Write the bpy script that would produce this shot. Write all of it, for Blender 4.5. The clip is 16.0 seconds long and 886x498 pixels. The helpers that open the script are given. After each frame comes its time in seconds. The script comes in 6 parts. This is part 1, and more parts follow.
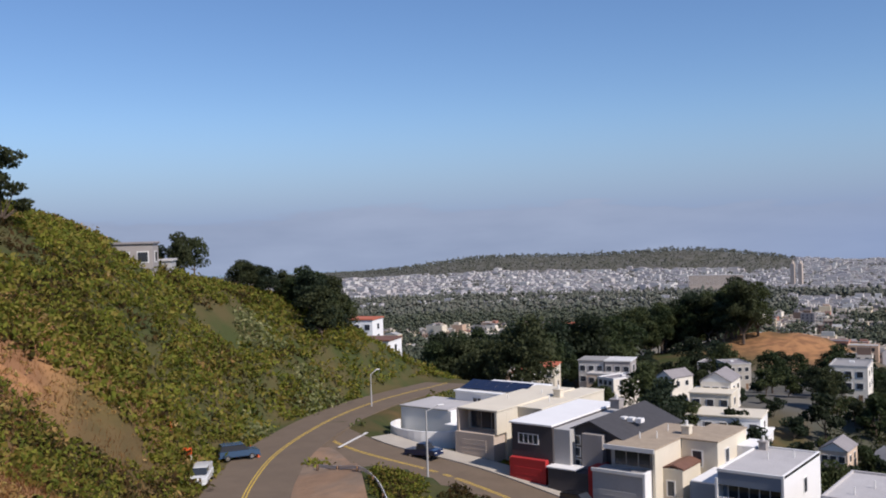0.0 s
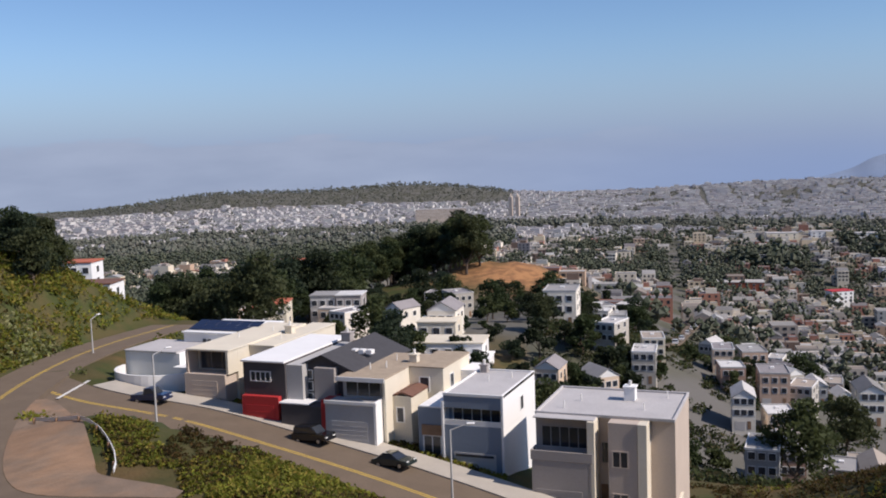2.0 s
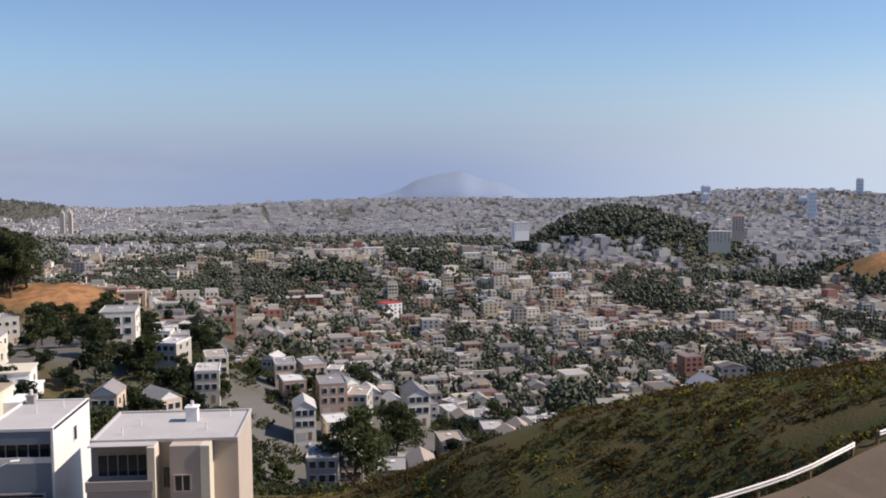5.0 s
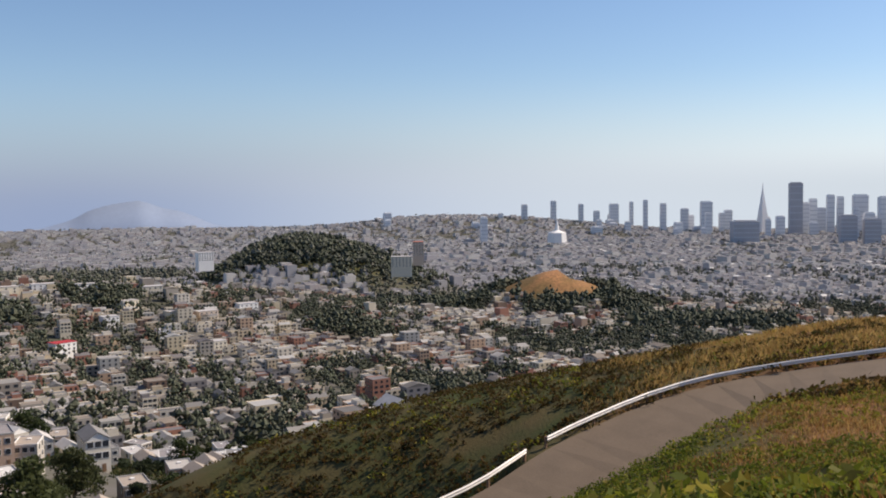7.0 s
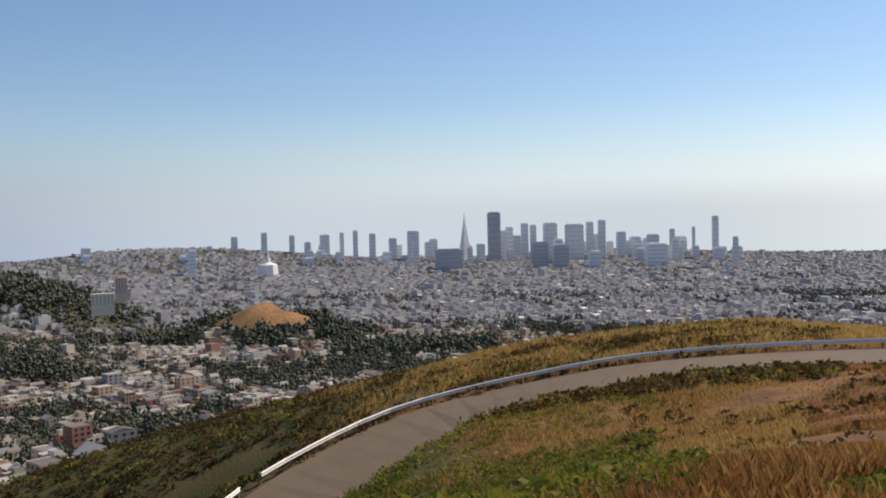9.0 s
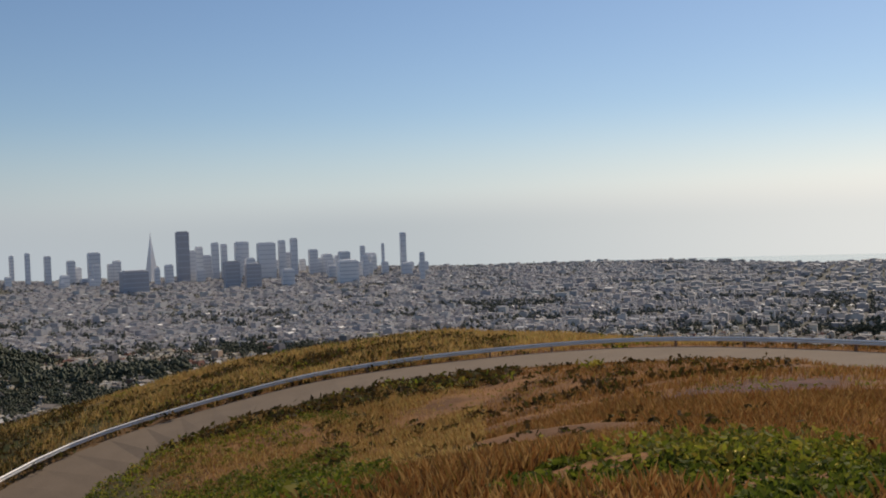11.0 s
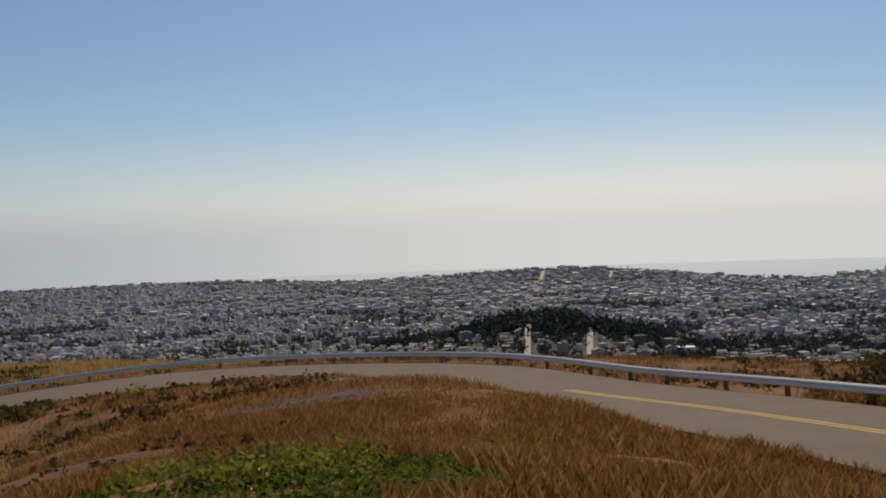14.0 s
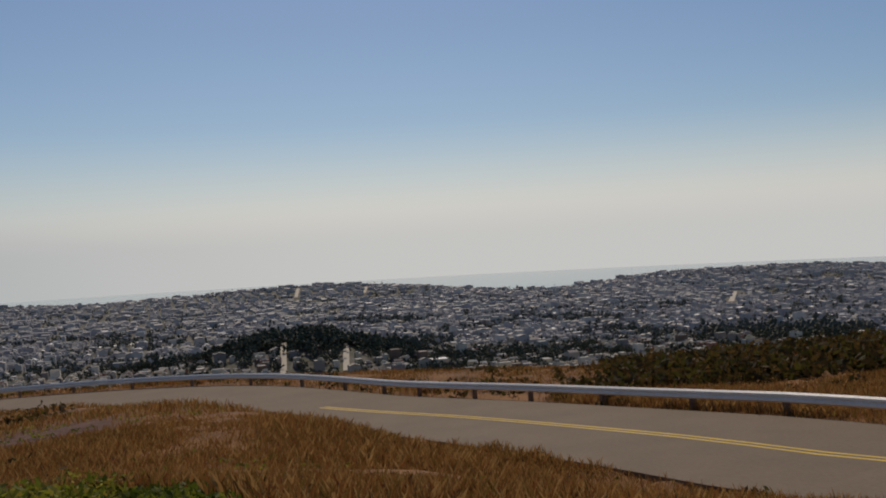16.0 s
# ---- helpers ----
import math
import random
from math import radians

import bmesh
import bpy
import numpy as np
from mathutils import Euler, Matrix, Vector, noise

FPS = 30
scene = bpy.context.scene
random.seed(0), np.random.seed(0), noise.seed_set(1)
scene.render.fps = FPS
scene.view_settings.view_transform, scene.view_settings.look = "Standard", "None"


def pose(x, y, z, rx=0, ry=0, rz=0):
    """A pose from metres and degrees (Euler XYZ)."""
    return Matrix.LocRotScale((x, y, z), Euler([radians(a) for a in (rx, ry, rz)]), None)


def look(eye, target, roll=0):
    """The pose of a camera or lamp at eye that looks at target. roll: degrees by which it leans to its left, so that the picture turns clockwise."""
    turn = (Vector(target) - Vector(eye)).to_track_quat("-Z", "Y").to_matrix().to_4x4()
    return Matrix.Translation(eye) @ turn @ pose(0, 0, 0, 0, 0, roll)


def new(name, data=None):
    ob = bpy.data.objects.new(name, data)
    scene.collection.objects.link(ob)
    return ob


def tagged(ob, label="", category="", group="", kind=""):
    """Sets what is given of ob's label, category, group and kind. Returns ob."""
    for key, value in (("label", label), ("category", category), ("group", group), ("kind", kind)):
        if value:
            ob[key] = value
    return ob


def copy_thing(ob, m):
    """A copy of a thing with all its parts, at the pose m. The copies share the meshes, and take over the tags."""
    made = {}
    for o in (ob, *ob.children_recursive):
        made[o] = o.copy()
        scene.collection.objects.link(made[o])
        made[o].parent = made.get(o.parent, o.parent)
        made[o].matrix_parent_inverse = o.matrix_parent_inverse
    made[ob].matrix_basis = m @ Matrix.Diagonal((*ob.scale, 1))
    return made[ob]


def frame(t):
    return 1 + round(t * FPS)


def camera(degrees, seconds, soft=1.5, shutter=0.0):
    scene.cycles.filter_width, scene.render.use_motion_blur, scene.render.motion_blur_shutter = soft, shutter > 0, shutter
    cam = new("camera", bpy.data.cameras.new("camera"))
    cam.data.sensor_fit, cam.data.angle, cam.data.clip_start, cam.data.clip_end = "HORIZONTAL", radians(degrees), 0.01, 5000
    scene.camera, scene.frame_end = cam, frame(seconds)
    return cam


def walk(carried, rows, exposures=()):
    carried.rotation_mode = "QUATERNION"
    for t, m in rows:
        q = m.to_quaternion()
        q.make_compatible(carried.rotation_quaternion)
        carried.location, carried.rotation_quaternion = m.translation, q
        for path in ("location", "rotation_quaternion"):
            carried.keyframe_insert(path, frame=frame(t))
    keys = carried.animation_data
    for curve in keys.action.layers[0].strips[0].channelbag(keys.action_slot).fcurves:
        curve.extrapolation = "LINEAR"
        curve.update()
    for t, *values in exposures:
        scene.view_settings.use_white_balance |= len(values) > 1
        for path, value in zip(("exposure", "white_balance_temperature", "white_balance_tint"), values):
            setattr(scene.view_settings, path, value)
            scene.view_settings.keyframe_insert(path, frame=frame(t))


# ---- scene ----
FOV = 49.20
ROWS = [  # seconds, bearing, pitch, lean
    (0, -37.00, -1.04, 1.73), (0.5, -32.32, -1.74, 1.40), (1, -28.32, -3.55, 1.41), (1.5, -25.43, -4.73, 1.76),
    (2, -21.25, -5.34, 1.98), (2.5, -16.71, -6.38, 1.83), (3, -12.35, -6.30, 1.84), (3.5, -9.11, -6.28, 1.69),
    (4, -4.72, -5.74, 0.94), (4.2, -2.86, -5.34, 0.77), (6.3, 16.29, -4.04, 0.45), (6.5, 18.28, -3.87, 0.61),
    (7, 22.77, -3.30, 0.63), (7.5, 26.25, -2.02, 0.39), (8, 29.52, -1.28, 0.50), (8.5, 35.41, -1.47, 0.62),
    (8.7, 37.24, -1.59, 0.91), (10.8, 55.81, -1.37, 1.91), (11, 57.86, -1.18, 2.05), (11.5, 62.95, -0.90, 2.14),
    (12, 66.79, -0.45, 2.26), (12.5, 70.98, 0.06, 2.16), (13, 74.57, -0.33, 2.09), (13.5, 80.08, -0.67, 1.59),
    (14, 84.29, -0.89, 2.18), (14.5, 87.41, -1.14, 2.48), (15, 92.29, -1.31, 2.67), (15.5, 95.71, -0.39, 3.53),
    (16, 98.78, -0.55, 3.06),
]
cam = camera(FOV, 16.0, soft=1.9)


def polar(az, r, z=0.0):
    a = radians(az)
    return Vector((r * math.sin(a), r * math.cos(a), z))


def eye_row(b, p, lean):
    eye = polar(b, 0.45, 0.0)
    way = polar(b, math.cos(radians(p)), math.sin(radians(p)))
    return look(eye, eye + way * 10, -lean)


walk(cam, [(t, eye_row(b, p, l)) for t, b, p, l in ROWS], exposures=[(0.0, 0.03, 5450, 15), (2.5, 0.12, 5600, 15), (4.0, 0.2, 5700, 15), (7.5, 0.28, 6150, 13), (8.7, 0.22, 6150, 12), (11.0, -0.2, 6300, 11), (13.0, -0.5, 6250, 12), (14.5, -0.52, 6250, 12), (16.0, -0.76, 6200, 12)])

# ---- world and sun ----
SUN_AZ, SUN_EL = 94.0, 42.0
world = bpy.data.worlds.new("world")
scene.world = world
world.use_nodes = True
wn, wl = world.node_tree.nodes, world.node_tree.links
sky = wn.new("ShaderNodeTexSky")
sky.sky_type, sky.sun_disc = "NISHITA", False
sky.sun_elevation, sky.sun_rotation = radians(SUN_EL), radians(SUN_AZ)
sky.altitude, sky.air_density, sky.dust_density, sky.ozone_density = 250, 1.0, 0.4, 3.0
wn["Background"].inputs["Strength"].default_value = 0.092
# sea haze along the horizon: violet-grey fog bank to the north, pale glare to the east
wtc, wsep, wnoise = wn.new("ShaderNodeTexCoord"), wn.new("ShaderNodeSeparateXYZ"), wn.new("ShaderNodeTexNoise")
wl.new(wtc.outputs["Generated"], wsep.inputs[0])
wmap = wn.new("ShaderNodeMapping")
wmap.inputs["Scale"].default_value = (9, 9, 40)
wl.new(wtc.outputs["Generated"], wmap.inputs[0])
wl.new(wmap.outputs[0], wnoise.inputs["Vector"])
wnoise.inputs["Scale"].default_value, wnoise.inputs["Detail"].default_value = 1.0, 5


def wmath(op, a, b):
    q = wn.new("ShaderNodeMath")
    q.operation = op
    for i, v in enumerate((a, b)):
        if isinstance(v, (int, float)):
            q.inputs[i].default_value = v
        else:
            wl.new(v, q.inputs[i])
    return q.outputs[0]


def wrange(v, a, b, c, d):
    q = wn.new("ShaderNodeMapRange")
    q.interpolation_type = "SMOOTHSTEP"
    for i, x in enumerate((a, b, c, d)):
        q.inputs[i + 1].default_value = x
    wl.new(v, q.inputs[0])
    return q.outputs[0]


def wmix(f, a, b):
    q = wn.new("ShaderNodeMix")
    q.data_type = "RGBA"
    wl.new(f, q.inputs["Factor"])
    for s, v in (("A", a), ("B", b)):
        if isinstance(v, tuple):
            q.inputs[s].default_value = (*v, 1)
        else:
            wl.new(v, q.inputs[s])
    return q.outputs["Result"]


east = wrange(wsep.outputs[0], 0.0, 0.85, 0.0, 1.0)
glare = wrange(wmath("SUBTRACT", wsep.outputs[0], wsep.outputs[1]), 0.1, 1.15, 0.0, 1.0)
haze_colour = wmix(glare, wmix(east, (2.8, 3.4, 4.7), (7.3, 7.8, 8.0)), (12.2, 11.4, 10.4))
veil = wrange(wsep.outputs[2], -0.03, 0.13, 1.0, 0.0)
fog_top = wmath("ADD", wsep.outputs[2], wmath("MULTIPLY", wmath("SUBTRACT", wnoise.outputs["Fac"], 0.22), -0.062))
fog = wmath("MULTIPLY", wrange(fog_top, 0.0, 0.008, 1.0, 0.0), wrange(wsep.outputs[0], -0.55, 0.1, 0.9, 0.0))
low = wmath("MULTIPLY", wrange(wsep.outputs[2], 0.0, 0.045, 0.85, 0.0), east)
hazed = wmix(low, wmix(veil, sky.outputs[0], haze_colour), wmix(glare, (5.7, 6.15, 6.2), (10.0, 9.9, 9.1)))
wl.new(wmix(fog, hazed, wmix(wnoise.outputs["Fac"], (2.9, 3.2, 3.8), (4.6, 4.85, 5.3))), wn["Background"].inputs["Color"])
sun_data = bpy.data.lights.new("sun", "SUN")
sun_data.energy, sun_data.angle, sun_data.color = 5.0, radians(0.53), (1.0, 0.83, 0.62)
sun = new("sun", sun_data)
sun.matrix_world = look(polar(SUN_AZ, 100 * math.cos(radians(SUN_EL)), 100 * math.sin(radians(SUN_EL))), (0, 0, 0))

# ---- materials ----


def material(name, base, rough=0.8, spread=0.25, scale=1.0, bump=0.3, metal=0.0, palette=None, by="object", coord="Object", hue=None):
    """base colour with variation at two scales and relief; palette: colours picked per object or per island."""
    m = bpy.data.materials.new(name)
    m.use_nodes = True
    n, l = m.node_tree.nodes, m.node_tree.links
    b = n["Principled BSDF"]
    b.inputs["Roughness"].default_value, b.inputs["Metallic"].default_value = rough, metal
    b.inputs["Specular IOR Level"].default_value = 0.3
    tc = n.new("ShaderNodeTexCoord")
    big, fine = n.new("ShaderNodeTexNoise"), n.new("ShaderNodeTexNoise")
    big.inputs["Scale"].default_value, fine.inputs["Scale"].default_value = 0.35 * scale, 6.0 * scale
    big.inputs["Detail"].default_value, fine.inputs["Detail"].default_value = 4, 5
    for t in (big, fine):
        l.new(tc.outputs[coord], t.inputs["Vector"])
    add = n.new("ShaderNodeMath")
    add.operation = "ADD"
    l.new(big.outputs["Fac"], add.inputs[0])
    l.new(fine.outputs["Fac"], add.inputs[1])
    rng = n.new("ShaderNodeMapRange")
    rng.inputs["From Min"].default_value, rng.inputs["From Max"].default_value = 0.6, 1.4
    rng.inputs["To Min"].default_value, rng.inputs["To Max"].default_value = 1 - spread, 1 + spread
    l.new(add.outputs[0], rng.inputs["Value"])
    mul = n.new("ShaderNodeMix")
    mul.data_type, mul.blend_type = "RGBA", "MULTIPLY"
    mul.inputs["Factor"].default_value = 1.0
    if palette:
        ramp = n.new("ShaderNodeValToRGB")
        ramp.color_ramp.interpolation = "CONSTANT"
        e = ramp.color_ramp.elements
        while len(e) < len(palette):
            e.new(0.5)
        for i, c in enumerate(palette):
            e[i].position, e[i].color = i / len(palette), (*c, 1)
        src = n.new("ShaderNodeObjectInfo" if by == "object" else "ShaderNodeNewGeometry")
        l.new(src.outputs["Random" if by == "object" else "Random Per Island"], ramp.inputs["Fac"])
        l.new(ramp.outputs["Color"], mul.inputs["A"])
    elif hue:
        mix = n.new("ShaderNodeMix")
        mix.data_type = "RGBA"
        third = n.new("ShaderNodeTexNoise")
        third.inputs["Scale"].default_value, third.inputs["Detail"].default_value = 0.12 * scale, 5
        l.new(tc.outputs[coord], third.inputs["Vector"])
        mr = n.new("ShaderNodeMapRange")
        mr.inputs["From Min"].default_value, mr.inputs["From Max"].default_value = 0.42, 0.6
        l.new(third.outputs["Fac"], mr.inputs["Value"])
        l.new(mr.outputs[0], mix.inputs["Factor"])
        mix.inputs["A"].default_value, mix.inputs["B"].default_value = (*base, 1), (*hue, 1)
        l.new(mix.outputs["Result"], mul.inputs["A"])
    else:
        mul.inputs["A"].default_value = (*base, 1)
    l.new(rng.outputs[0], mul.inputs["B"])
    l.new(mul.outputs["Result"], b.inputs["Base Color"])
    if bump:
        bp = n.new("ShaderNodeBump")
        bp.inputs["Strength"].default_value, bp.inputs["Distance"].default_value = bump, 0.05
        l.new(fine.outputs["Fac"], bp.inputs["Height"])
        l.new(bp.outputs[0], b.inputs["Normal"])
    return m


WALLS = [(0.72, 0.70, 0.66), (0.62, 0.58, 0.50), (0.45, 0.44, 0.43), (0.70, 0.66, 0.55), (0.36, 0.38, 0.42), (0.78, 0.77, 0.75),
         (0.52, 0.40, 0.34), (0.60, 0.62, 0.62), (0.30, 0.26, 0.23), (0.66, 0.55, 0.46), (0.42, 0.30, 0.26), (0.74, 0.72, 0.69)]
ROOFS = [(0.30, 0.29, 0.28), (0.42, 0.40, 0.37), (0.22, 0.21, 0.20), (0.60, 0.59, 0.57), (0.35, 0.30, 0.25), (0.26, 0.24, 0.24), (0.48, 0.46, 0.44)]
WALLS = [(0.95 * r, 0.90 * g, 0.80 * b) for r, g, b in WALLS]
VALLEY = [(0.70, 0.66, 0.58), (0.60, 0.53, 0.42), (0.33, 0.31, 0.30), (0.74, 0.72, 0.68), (0.24, 0.24, 0.27), (0.50, 0.38, 0.30), (0.66, 0.60, 0.47), (0.20, 0.15, 0.13), (0.44, 0.42, 0.40), (0.36, 0.19, 0.15), (0.72, 0.69, 0.63), (0.42, 0.44, 0.46)]
# far town: pale walls, dark roofs, contrast narrowed in colour to imitate haze
TOWN_HAZED = [(0.48, 0.46, 0.45), (0.54, 0.52, 0.49), (0.44, 0.42, 0.42), (0.58, 0.56, 0.53), (0.40, 0.38, 0.39), (0.50, 0.46, 0.43), (0.46, 0.44, 0.44), (0.43, 0.39, 0.38)]
TOPS_HAZED = [(0.155, 0.15, 0.155), (0.18, 0.17, 0.175), (0.145, 0.14, 0.145), (0.20, 0.19, 0.185), (0.17, 0.16, 0.165), (0.15, 0.145, 0.15), (0.21, 0.20, 0.195), (0.165, 0.16, 0.16), (0.175, 0.165, 0.17), (0.17, 0.16, 0.165), (0.19, 0.18, 0.18), (0.16, 0.15, 0.155), (0.19, 0.18, 0.185), (0.60, 0.59, 0.57)]
VALLEY = [(0.96 * r, 0.90 * g, 0.80 * b) for r, g, b in VALLEY]
M = {}
M["wall"] = material("painted_stucco", (0.6, 0.6, 0.6), 0.85, 0.12, 1.0, 0.15, palette=WALLS)
M["wall_far"] = material("far_stucco_hazed", (0.6, 0.6, 0.6), 0.9, 0.10, 0.3, 0.0, palette=TOWN_HAZED, by="island")
M["roof"] = material("roofing", (0.3, 0.3, 0.3), 0.8, 0.18, 1.0, 0.15, palette=ROOFS)
M["roof_far"] = material("far_roofing_hazed", (0.3, 0.3, 0.3), 0.7, 0.15, 0.3, 0.0, palette=TOPS_HAZED, by="island")
M["wall_mid"] = material("valley_stucco", (0.6, 0.6, 0.6), 0.9, 0.12, 0.5, 0.0, palette=VALLEY, by="island")
M["roof_mid"] = material("valley_roofing", (0.3, 0.3, 0.3), 0.8, 0.18, 0.5, 0.0, palette=[tuple(0.62 * v for v in c) for c in ROOFS], by="island")
M["white"] = material("white_paint", (0.80, 0.79, 0.77), 0.7, 0.05, 1.0, 0.1)
M["trim"] = material("white_trim", (0.74, 0.73, 0.71), 0.6, 0.06, 2.0, 0.05)
M["cream"] = material("cream_stucco", (0.66, 0.60, 0.48), 0.85, 0.08, 1.0, 0.15)
M["beige"] = material("beige_stucco", (0.50, 0.42, 0.35), 0.85, 0.08, 1.0, 0.15)
M["taupe"] = material("taupe_stucco", (0.34, 0.31, 0.29), 0.85, 0.08, 1.0, 0.15)
M["charcoal"] = material("charcoal_siding", (0.075, 0.068, 0.07), 0.7, 0.15, 2.0, 0.2)
M["slate"] = material("dark_shingle", (0.06, 0.058, 0.062), 0.8, 0.2, 4.0, 0.3)
M["red"] = material("red_paint", (0.42, 0.035, 0.035), 0.6, 0.1, 1.0, 0.1)
M["bluegrey"] = material("blue_grey_paint", (0.20, 0.235, 0.29), 0.7, 0.08, 1.0, 0.1)
M["grey"] = material("grey_paint", (0.42, 0.41, 0.40), 0.75, 0.08, 1.0, 0.1)
M["gravelroof"] = material("tar_and_gravel", (0.36, 0.29, 0.21), 0.95, 0.2, 3.0, 0.4)
M["membrane"] = material("grey_roof_membrane", (0.46, 0.44, 0.43), 0.8, 0.14, 1.0, 0.1)
M["terracotta"] = material("terracotta", (0.42, 0.13, 0.07), 0.8, 0.2, 3.0, 0.3)
M["brownroof"] = material("brown_shingle", (0.16, 0.085, 0.06), 0.85, 0.2, 3.0, 0.3)
M["wood"] = material("weathered_wood", (0.24, 0.15, 0.09), 0.8, 0.25, 3.0, 0.3)
M["door"] = material("garage_panel", (0.50, 0.48, 0.46), 0.6, 0.06, 2.0, 0.1)
M["glass"] = material("window_glass", (0.035, 0.04, 0.05), 0.12, 0.1, 1.0, 0.0)
M["glass"].node_tree.nodes["Principled BSDF"].inputs["Specular IOR Level"].default_value = 0.6
M["solar"] = material("solar_cell", (0.015, 0.02, 0.05), 0.2, 0.1, 1.0, 0.0)
M["asphalt"] = material("asphalt", (0.150, 0.114, 0.080), 0.95, 0.16, 1.2, 0.3, coord="Object")
M["concrete"] = material("concrete", (0.42, 0.38, 0.32), 0.9, 0.14, 1.5, 0.2)
M["yellow"] = material("yellow_road_paint", (0.55, 0.38, 0.06), 0.8, 0.2, 4.0, 0.1)
M["whiteline"] = material("white_road_paint", (0.68, 0.66, 0.62), 0.8, 0.2, 4.0, 0.1)
M["gravel"] = material("dirt_and_gravel", (0.21, 0.155, 0.11), 0.95, 0.25, 1.5, 0.5, hue=(0.28, 0.18, 0.11))
M["metal"] = material("galvanised_steel", (0.78, 0.76, 0.72), 0.4, 0.12, 2.0, 0.1, metal=0.15)
M["bark"] = material("bark", (0.10, 0.075, 0.055), 0.9, 0.3, 4.0, 0.5)
M["leaf"] = material("tree_foliage", (0.035, 0.055, 0.018), 0.75, 0.4, 2.0, 0.0, palette=[(0.030, 0.040, 0.018), (0.045, 0.062, 0.022), (0.060, 0.070, 0.028), (0.035, 0.05, 0.026), (0.07, 0.085, 0.03)])
# far trees lighter and greyer: distance haze painted into the foliage palettes
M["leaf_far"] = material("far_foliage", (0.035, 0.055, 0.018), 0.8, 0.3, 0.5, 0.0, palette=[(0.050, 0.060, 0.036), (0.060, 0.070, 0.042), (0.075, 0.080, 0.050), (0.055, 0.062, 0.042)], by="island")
M["leaf_hazed"] = material("hazed_town_foliage", (0.1, 0.105, 0.08), 0.9, 0.2, 0.3, 0.0, palette=[(0.095, 0.100, 0.078), (0.110, 0.115, 0.088), (0.120, 0.118, 0.095), (0.085, 0.092, 0.072)], by="island")
M["scrub"] = material("coastal_scrub", (0.07, 0.09, 0.025), 0.8, 0.4, 1.0, 0.0, palette=[(0.108, 0.131, 0.014), (0.168, 0.185, 0.019), (0.217, 0.22, 0.024), (0.138, 0.14, 0.02), (0.197, 0.15, 0.024), (0.257, 0.22, 0.041)], by="island")
M["scrub_brown"] = material("dry_scrub", (0.09, 0.06, 0.03), 0.85, 0.4, 1.0, 0.0, palette=[(0.071, 0.045, 0.014), (0.054, 0.047, 0.011), (0.091, 0.055, 0.016), (0.062, 0.056, 0.011), (0.050, 0.033, 0.011)], by="island")
M["scrub_green"] = material("green_lupine", (0.08, 0.12, 0.03), 0.8, 0.4, 1.0, 0.0, palette=[(0.090, 0.115, 0.011), (0.121, 0.143, 0.016), (0.072, 0.096, 0.011), (0.145, 0.153, 0.021)], by="island")
M["silver"] = material("silver_scrub", (0.16, 0.18, 0.10), 0.8, 0.3, 1.0, 0.0, palette=[(0.241, 0.253, 0.108), (0.177, 0.194, 0.065), (0.322, 0.312, 0.140), (0.145, 0.164, 0.049)], by="island")
M["straw"] = material("dry_grass", (0.34, 0.22, 0.10), 0.8, 0.3, 1.0, 0.0, palette=[(0.243, 0.121, 0.037), (0.297, 0.166, 0.056), (0.202, 0.094, 0.029), (0.176, 0.072, 0.021), (0.337, 0.204, 0.074), (0.148, 0.089, 0.021)], by="island")
M["gold"] = material("golden_grass", (0.4, 0.27, 0.1), 0.8, 0.3, 1.0, 0.0, palette=[(0.42, 0.27, 0.09), (0.36, 0.22, 0.07), (0.48, 0.33, 0.13), (0.30, 0.19, 0.06), (0.34, 0.27, 0.08)], by="island")
M["garden"] = material("garden_foliage", (0.05, 0.06, 0.02), 0.8, 0.35, 0.6, 0.0, palette=[(0.035, 0.048, 0.018), (0.050, 0.068, 0.022), (0.070, 0.085, 0.028), (0.040, 0.045, 0.022), (0.085, 0.075, 0.030)], by="island")
M["flower"] = material("yellow_flower", (0.65, 0.48, 0.04), 0.7, 0.2, 1.0, 0.0)
M["water"] = material("bay_water", (0.12, 0.16, 0.20), 0.09, 0.1, 0.02, 0.0)


